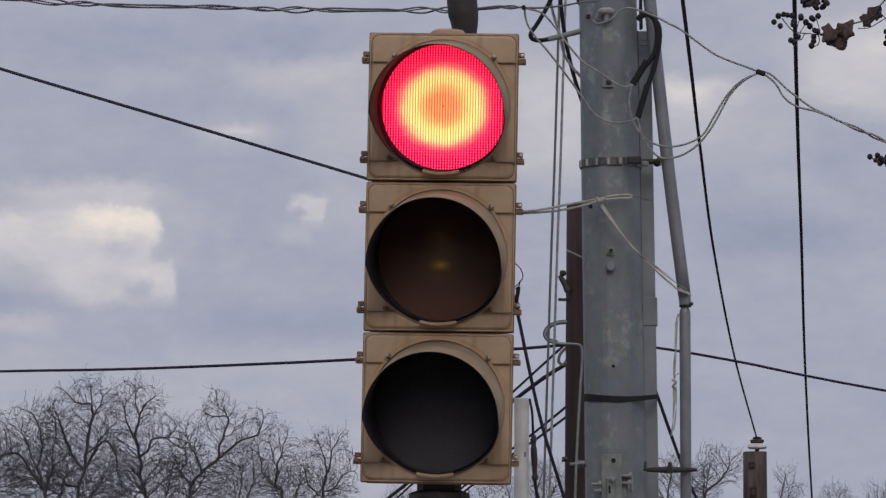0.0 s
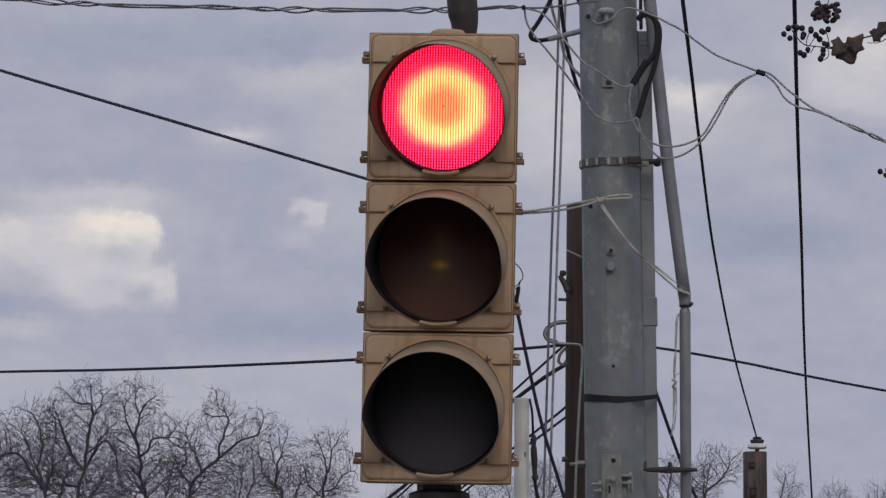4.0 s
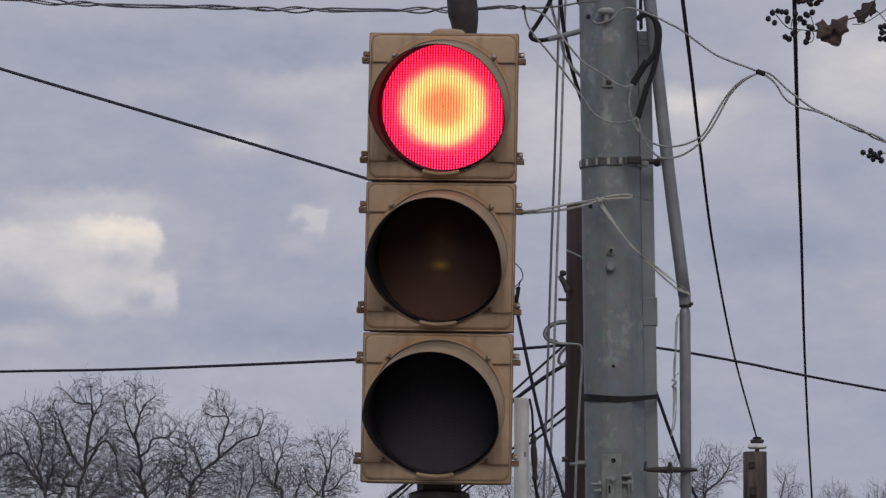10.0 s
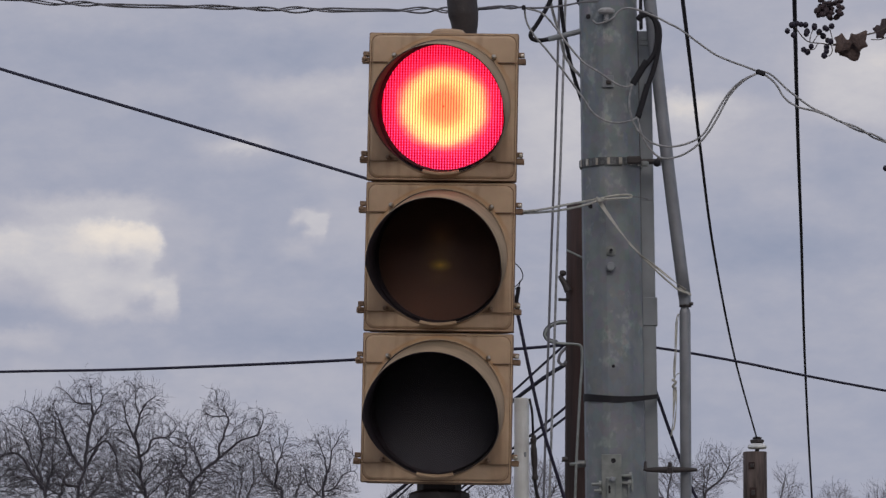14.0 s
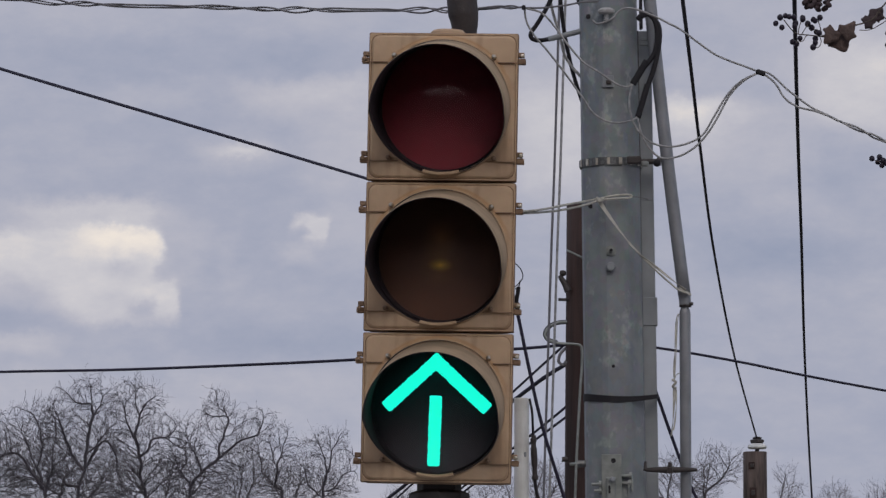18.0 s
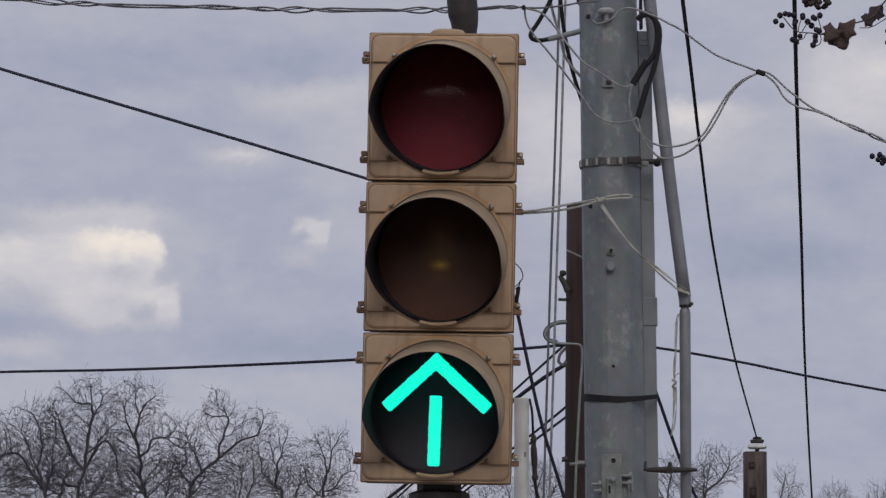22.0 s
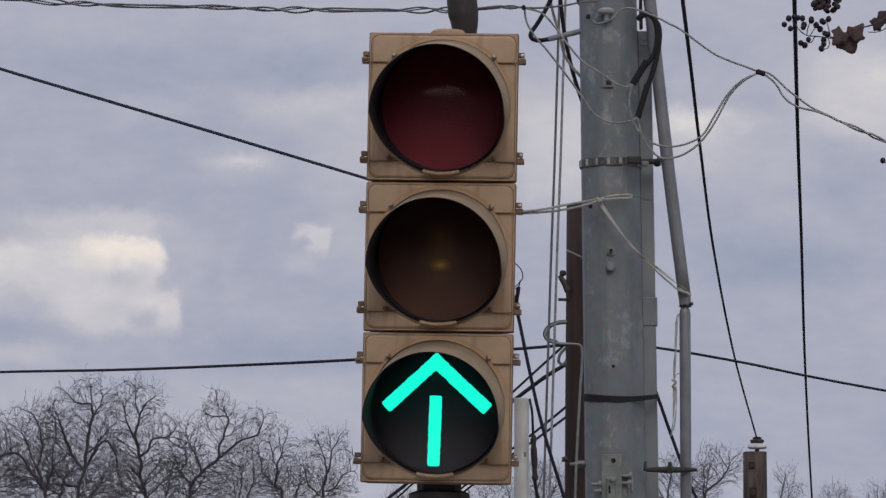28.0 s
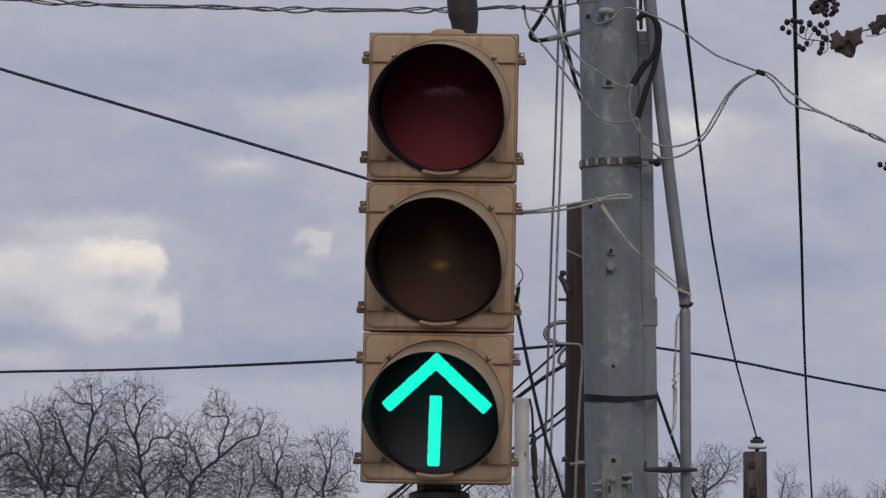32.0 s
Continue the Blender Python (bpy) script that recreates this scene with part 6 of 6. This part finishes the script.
def vine_sprigs():
    o = (0.788, 9.0, 2.863)
    vine = thing("vine_sprig", pose(*o), "vine sprig with withered leaves and dark berries", "vine", "vine sprigs")
    tube("stem", [(-0.0252, 0, 0.0029), (0.0039, 0, 0.012), (0.0174, 0, 0.0176), (0.042, 0, 0.0244), (0.0622, 0, 0.03), (0.0802, 0, 0.0402), (0.096, 0, 0.0617), (0.1752, 0, 0.1454), (0.3111, 0, 0.2814), (0.4931, 0, 0.4635), (0.412, 0.500, 1.737), (0.062, 1.600, 2.837), (-0.338, 2.320, 3.237)], 0.0016, STEM, vine)
    tube("stem", [(-0.1009, 0, 0.0368), (-0.0854, 0, 0.0165), (-0.0721, 0, 0.0075), (-0.0497, 0, 0.0052), (-0.0252, 0, 0.0018), (-0.0051, 0, -0.0016)], 0.0011, STEM, vine)
    tube("stem", [(-0.0663, 0, 0.0323), (-0.0709, 0, 0.0187), (-0.0721, 0, 0.0075)], 0.0009, STEM, vine)
    tube("stem", [(-0.0529, 0, 0.0266), (-0.0597, 0, 0.0165), (-0.0654, 0, 0.0075)], 0.0009, STEM, vine)
    tube("stem", [(-0.0327, 0, 0.0345), (-0.0284, 0, 0.0187), (-0.0252, 0, 0.0029)], 0.0009, STEM, vine)
    tube("stem", [(-0.0429, 0, 0.021), (-0.0385, 0, 0.012), (-0.0297, 0, 0.0029)], 0.0009, STEM, vine)
    tube("stem", [(-0.0767, 0, -0.0083), (-0.0632, 0, -0.0061), (-0.0576, 0, 0.0029), (-0.0531, 0, 0.0052)], 0.0009, STEM, vine)
    tube("stem", [(-0.0444, 0, -0.0208), (-0.0321, 0, -0.0185), (-0.0275, 0, -0.0083), (-0.0297, 0, 0.0018)], 0.0009, STEM, vine)
    tube("stem", [(0.0486, 0, 0.0142), (0.071, 0, 0.0154), (0.0979, 0, 0.03), (0.1744, 0, 0.0775)], 0.0009, STEM, vine)
    tube("stem", [(-0.0489, 0, 0.1001), (-0.0357, 0, 0.0797), (-0.0242, 0, 0.1114)], 0.001, STEM, vine)
    tube("stem", [(-0.0242, 0, 0.1114), (-0.015, 0, 0.1454), (0.0866, 0, 0.236)], 0.0012, STEM, vine)
    for q, turn, size, m, s in (((-0.0005, -0.008, 0.0142), 130, 0.034, LEAF, 1), ((0.0039, 0.006, 0.0075), 64, 0.041, LEAF, 2), ((0.0161, -0.004, 0.0018), -50, 0.036, LEAF, 3), ((0.0577, 0, 0.0266), -24, 0.028, LEAF_RED, 4), ((0.079, 0.004, 0.0368), -58, 0.029, LEAF_RED, 5), ((-0.0073, 0.008, 0.0052), 100, 0.024, LEAF, 7)):
        lf = part("leaf", leaf_bm(size, s), m, vine, "withered purple leaf" if m is LEAF_RED else "withered brown leaf", smooth=True)
        lf.matrix_local = Matrix.Translation(q) @ pose(0, 0, 0, 0, turn, 10 * ((s % 3) - 1))
    ball = bmesh.new()
    bmesh.ops.create_icosphere(ball, subdivisions=2, radius=0.0058)
    for f in ball.faces:
        f.smooth = True
    bme = bpy.data.meshes.new("berry")
    ball.to_mesh(bme)
    ball.free()
    bme.materials.append(BERRY)
    rng = random.Random(11)
    def berries(owner, base, spots):
        for x, y, s in spots:
            b = new("berry", bme)
            b.parent = owner
            b.location = (base[0] + x, base[1] + rng.uniform(-0.012, 0.012), base[2] + y)
            b.scale = (s * 0.98, s * 0.98, s * 1.06)
    spots = [(-0.1166, 0.0289, 1.0), (-0.1075, 0.0413, 1.1), (-0.0963, 0.0458, 0.95), (-0.0807, 0.0413, 1.05), (-0.1044, 0.021, 1.0), (-0.0775, 0.0289, 1.1), (-0.0798, 0.0221, 0.95), (-0.0629, 0.0368, 1.05), (-0.0629, 0.0402, 1.0), (-0.0529, 0.0289, 1.1), (-0.0395, 0.0323, 0.95), (-0.0294, 0.0391, 1.05), (-0.0428, 0.0345, 1.0), (-0.0451, 0.021, 1.1), (-0.0363, 0.012, 0.95), (-0.0319, 0.0075, 1.05), (-0.0833, -0.0061, 1.0), (-0.0756, -0.0106, 1.1), (-0.0688, -0.0004, 0.95), (-0.0386, -0.0016, 1.05), (-0.0398, -0.0117, 1.0), (-0.0444, -0.0208, 1.1), (-0.0897, 0.0425, 0.95)]
    berries(vine, (0.0, 0.0, 0.0), spots)
    # a second cluster further along
    tube("stem", [(0.0866, 0, 0.0515), (0.108, 0.004, 0.030), (0.1200, 0, 0.0077), (0.1100, 0, -0.0083)], 0.0009, STEM, vine)
    berries(vine, (0.1165, 0.0, -0.0083), [(-0.013, 0.014, 0.95), (-0.004, 0.016, 1.05), (0.007, 0.013, 1.0), (-0.010, 0.003, 1.1), (0.002, 0.004, 1.0), (-0.013, -0.008, 1.0), (-0.002, -0.007, 1.1), (0.010, -0.002, 0.95), (0.004, -0.016, 1.0)])
    bud = bpy.data.meshes.new("bud")
    ball = bmesh.new()
    bmesh.ops.create_icosphere(ball, subdivisions=2, radius=0.0052)
    for v in ball.verts:
        v.co.z *= 1.35
    for f in ball.faces:
        f.smooth = True
    ball.to_mesh(bud)
    ball.free()
    bud.materials.append(LEAF_RED)
    cluster = [(-0.0582 + 0.0085 * (i % 6) + rng.uniform(-0.004, 0.004), 0.0571 + 0.0090 * (i // 6) + 0.002 * abs(i % 6 - 2.5) + rng.uniform(-0.002, 0.002), rng.uniform(0.95, 1.25)) for i in range(24)]
    for x, y, size in cluster:
        b = new("withered_bud", bud)
        b.parent = vine
        b.matrix_local = Matrix.Translation((x + 0.004, rng.uniform(-0.012, 0.012), y)) @ pose(0, 0, 0, rng.uniform(-40, 40), 60 + rng.uniform(-50, 50), 0) @ Matrix.Scale(size * 0.95, 4)
    sprig = tube("side_stem", [(0, 0, 0), (0.012, 0, -0.006), (0.03, 0, -0.004), (0.08, 0, 0.03), (0.20, 0, 0.25), (0.27, 0, 0.46), (0.4211, 0, 0.7055)], 0.0009, STEM, vine, "side stem with dark berries")
    sprig.location = (0.072, 0.0, -0.242)
    berries(sprig, (0, 0, 0), [(0.0, 0.0, 1.0), (0.012, -0.006, 0.9), (0.016, 0.004, 1.0), (0.022, -0.004, 1.1), (0.020, -0.013, 1.0), (0.029, -0.009, 1.1), (0.034, -0.001, 1.0), (0.036, -0.016, 1.1)])
    return vine, sprig


# ---- passing vehicle ----
def passing_van():
    """A dark van: x forward, z up, its origin on the road under the tip of the aerial."""
    van = thing("van", pose(0, 0, 0), "dark blue-grey van driving past", "van")
    prof = [(-0.55, 0.42, 0.80), (-0.58, 0.75, 0.86), (-0.50, 1.05, 0.88), (-0.05, 1.22, 0.85), (0.44, 1.55, 0.78), (0.75, 1.80, 0.72), (1.04, 1.905, 0.70), (1.40, 1.930, 0.70), (1.80, 1.938, 0.71), (2.42, 1.938, 0.71),
            (2.84, 1.919, 0.70), (3.02, 1.909, 0.70), (3.50, 1.862, 0.68), (3.80, 1.77, 0.70), (4.40, 1.30, 0.80), (5.10, 1.10, 0.82), (5.45, 0.95, 0.80), (5.55, 0.65, 0.76), (5.50, 0.40, 0.72)]
    n = 14
    verts, faces = [], []
    for x, z, w in prof:
        for k in range(n + 1):
            s = -1 + 2 * k / n
            verts.append((x, s * w, z - 0.12 * s * s * (1 if z > 1.3 else 0.3)))
    for i in range(len(prof) - 1):
        for k in range(n):
            a = i * (n + 1) + k
            faces.append((a, a + n + 1, a + n + 2, a + 1))
    # flanks down to the sill
    for k, flip in ((0, False), (n, True)):
        base = len(verts)
        for x, z, w in prof:
            verts.append((min(max(x, -0.5), 5.45), (-1 if k == 0 else 1) * 0.90, min(z - 0.02, 1.0)))
            verts.append((min(max(x, -0.5), 5.45), (-1 if k == 0 else 1) * 0.86, 0.32))
        for i in range(len(prof) - 1):
            a, b = i * (n + 1) + k, (i + 1) * (n + 1) + k
            c, d = base + 2 * i, base + 2 * i + 2
            q1, q2 = (a, c, d, b), (c, c + 1, d + 1, d)
            faces += [q1[::-1], q2[::-1]] if flip else [q1, q2]
    link("body", verts, faces, PAINT, van, smooth=True)
    part("floor_pan", box_bm((5.7, 1.6, 0.08), (2.45, 0, 0.34), 0.02), BLACK, van)
    for sy in (-1, 1):
        for x0, x1 in ((0.9, 2.0), (2.1, 3.4)):
            w = part("side_window", box_bm((x1 - x0, 0.012, 0.42), (0, 0, 0), 0.03), CARGLASS, van, "dark side window")
            w.matrix_local = pose((x0 + x1) / 2, sy * 0.81, 1.42, sy * 12, 0, 0)
        for x in (0.45, 4.55):
            wheel = part("wheel", lathe_bm([(0.20, -0.11), (0.33, -0.11), (0.36, -0.07), (0.36, 0.07), (0.33, 0.11), (0.20, 0.11)], 28, "y"), RUBBER, van)
            wheel.location = (x, sy * 0.80, 0.36)
            part("rim", lathe_bm([(0.06, -0.115), (0.20, -0.09), (0.215, -0.10), (0.215, 0.10), (0.20, 0.09), (0.06, 0.115)], 20, "y"), CHROME, wheel)
    ws = part("windscreen", box_bm((0.80, 1.36, 0.012), (0, 0, 0), 0.03), CARGLASS, van, "dark windscreen")
    ws.matrix_local = pose(4.10, 0, 1.545, 0, 38, 0)
    rw = part("rear_window", box_bm((0.55, 1.30, 0.012), (0, 0, 0), 0.03), CARGLASS, van, "dark rear window")
    rw.matrix_local = pose(0.30, 0, 1.475, 0, -34, 0)
    for sy in (-1, 1):
        part("headlight", box_bm((0.08, 0.28, 0.14), (5.42, sy * 0.60, 0.86), 0.03), CARGLASS, van)
        part("tail_light", box_bm((0.08, 0.12, 0.34), (-0.52, sy * 0.76, 0.98), 0.02), BOARD_RED, van)
    tube("aerial", [(0.47, 0.0, 1.56), (0.28, 0, 1.80), (0.0, 0, 2.146)], [0.0085] * 8 + [0.0075] * 9, RUBBER, van, "black raked rod aerial")
    return van


def flying_insect():
    b = thing("insect", pose(0, 0, 0), "small dark flying insect", "insect")
    part("body", lathe_bm([(0.0, -0.0045), (0.0012, -0.003), (0.0015, 0.0), (0.0010, 0.003), (0.0, 0.0045)], 8, "z"), RUBBER, b, smooth=True)
    for s in (-1, 1):
        w = part("wing", box_bm((0.004, 0.0004, 0.0022), (s * 0.0022, 0, 0.0005), 0.0), WIRE_GREY, b, "pale wing")
        w.matrix_local = pose(0, 0.0008, 0, 0, s * 25, 0)
    return b


# ---- build ----
backdrop = sky_backdrop()
ground()
boards = traffic_signal()
signal_mount()
steel_pole()
conduit_pipe()
tie_wires()
service_cables()
wood_pole()
stub_pole()
cable_high, cable_low = overhead_cables()
twisted_cable()
white_pipe()
trees()
vine, sprig = vine_sprigs()
van = passing_van()
insect = flying_insect()


# ---- movement ----
def motions():
    # the clouds sink and drift slowly
    walk(backdrop, [(0.0, pose(*EYE, 0.21, 0, 0.035)), (32.0, pose(*EYE, -0.21, 0, -0.035))])
    # at the change of lights the red board turns its dark side out and the green one its arrow
    zr, zg = SEC_H * 2.5, SEC_H * 0.5
    def swing(z, first, t):
        rows = [(0.0, pose(BOARD_X, BOARD_Y, z, 0, 0, first)), (t, pose(BOARD_X, BOARD_Y, z, 0, 0, first))]
        for dt, a in ((0.0334, 60), (0.0667, 120)):
            rows.append((t + dt, pose(BOARD_X, 0.06, z, 0, 0, first + a)))
        rows += [(t + 0.1, pose(BOARD_X, BOARD_Y, z, 0, 0, first + 180)), (32.0, pose(BOARD_X, BOARD_Y, z, 0, 0, first + 180))]
        return rows
    walk(boards["red"], swing(zr, 0, 15.4))
    walk(boards["green"], swing(zg, 180, 15.4))
    # the sprigs sway in the wind: offsets across and down at this distance, in millimetres
    k = 9.0 / 8142.15
    gusts = ((0, -15, -6), (0.5, -18, -6), (1, -26, -13), (1.5, -14, -16), (2, -11, 5), (2.5, -5, 11), (3, -5, 2), (3.5, -3, 13), (5.5, 14, 23), (6, 11, 17), (6.5, 9, 8), (7, -8, -1), (7.5, 8, 10), (8, 1, 8), (8.5, -15, -4), (9, 0, 10), (9.5, -15, -7), (10, -25, -13), (10.5, -5, 7), (11, -17, -3), (11.5, -14, -7), (12, -23, -16), (12.5, -8, 2), (13, -5, -1), (13.5, 5, 10), (14, 8, 13), (14.5, -5, 0), (16.5, 0, 4))
    breeze = ((17, -3, 0), (17.5, -6, -4), (18, -12, -3), (18.5, -14, -6), (19, -11, -4), (19.5, -8, -7), (20, -8, -4), (20.5, -20, -21), (21, -3, -7), (21.5, -14, -19), (22, -12, -7), (22.5, -9, -10), (23, -6, -7), (23.5, 0, -6), (24, -2, -4), (24.5, 1, -1), (25, 5, 4), (25.5, 8, 7), (27.5, 0, -1), (28, 3, 0), (28.5, 5, 4), (29, 5, 4), (29.5, 0, -1), (30, 0, 0), (30.5, 1, 2), (31, -3, 0), (31.5, -3, -1), (32, 0, 7))
    sway = gusts + breeze
    vx, vy, vz = vine.location
    sx, sy, sz = sprig.location
    walk(vine, [(t, pose(vx + k * a, vy, vz - k * b, 0, 0.12 * (a + b) * 0.3, 0)) for t, a, b in sway])
    walk(sprig, [(t, pose(sx + k * (a * 0.45 + 2), sy, sz)) for t, a, b in sway])
    # the two long cables rock a little in the gusts
    hx, hy, hz = cable_high.location
    lx, ly, lz = cable_low.location
    rock = ((0, -0.02), (1, 0.06), (2, 0.00), (3, 0.06), (5.5, 0.25), (6, 0.27), (7, 0.14), (8, 0.05), (9, 0.12), (10, -0.02), (12, 0.04), (14, 0.0), (18, -0.02), (32, 0.0))
    walk(cable_high, [(t, pose(hx, hy, hz, 0, -a * 1.0, 0)) for t, a in rock])
    dip = ((0, -0.06), (1, 0.12), (2, -0.10), (3, 0.18), (5.5, -0.30), (6, -0.34), (7, 0.10), (8, -0.12), (9, 0.10), (10, 0.0), (12, 0.06), (14, 0.04), (18, 0.06), (32, 0.08))
    walk(cable_low, [(t, pose(lx, ly, lz, 0, -a * 0.5, 0)) for t, a in dip])
    # the van crosses and turns into the side road
    vel = (-11.3, 8.0)
    def spot(t):
        return 0.40 + vel[0] * (t - 0.9), 7.3 + vel[1] * (t - 0.9)
    yaw = math.degrees(math.atan2(vel[1], vel[0]))
    rows = []
    for t in (0.0, 0.35, 0.7, 0.8, 0.9, 1.0, 1.1):
        x, y = spot(t)
        rows.append((t, pose(x, y, 0.004, 0, 0, yaw)))
    x, y = spot(1.1)
    rows += [(1.5, pose(x - 3.6, y + 4.2, 0.004, 0, 0, yaw - 25)), (2.2, pose(x - 5.2, y + 13.0, 0.004, 0, 0, 92)), (10.0, pose(x - 5.4, y + 90, 0.004, 0, 0, 90)), (32.0, pose(x - 5.4, y + 104, 0.004, 0, 0, 90))]
    walk(van, rows)
    # an insect darts past twice
    home = (2.2, 8.0, 3.6)
    walk(insect, [(0.0, pose(*(-5.861, 14.0, 3.217))), (2.4, pose(*(-2.572, 14.0, 3.304))), (2.8, pose(*(-1.511, 14.0, 3.008), 0, 20, 0)), (2.9, pose(*(-1.298, 14.0, 2.919), 0, 30, 0)), (3.0, pose(*(-1.093, 14.0, 2.839), 0, 40, 0)), (3.1, pose(*(-0.875, 14.0, 2.789), 0, 30, 0)),
                  (3.2, pose(*(-0.644, 14.0, 2.746), 0, 20, 0)), (3.3, pose(*(-0.399, 14.0, 2.703), 0, 20, 0)), (3.4, pose(*(-0.145, 14.0, 2.658))), (4.0, pose(*(1.575, 14.0, 2.247))), (5.0, pose(*(2.682, 12.0, 2.377))), (8.0, pose(*home)), (12.5, pose(*home)), (12.8, pose(*(-0.352, 8.0, 2.902))), (12.9, pose(*(-0.489, 8.0, 2.747), 0, 35, 0)), (13.0, pose(*(-0.616, 8.0, 2.597), 0, -8, 0)), (13.1, pose(*(-0.673, 8.0, 2.527), 0, -20, 0)), (13.3, pose(*(-0.834, 8.0, 2.362))), (14.0, pose(-1.6, 8.2, 2.2)), (32.0, pose(-9.0, 14.0, 2.5))])


motions()
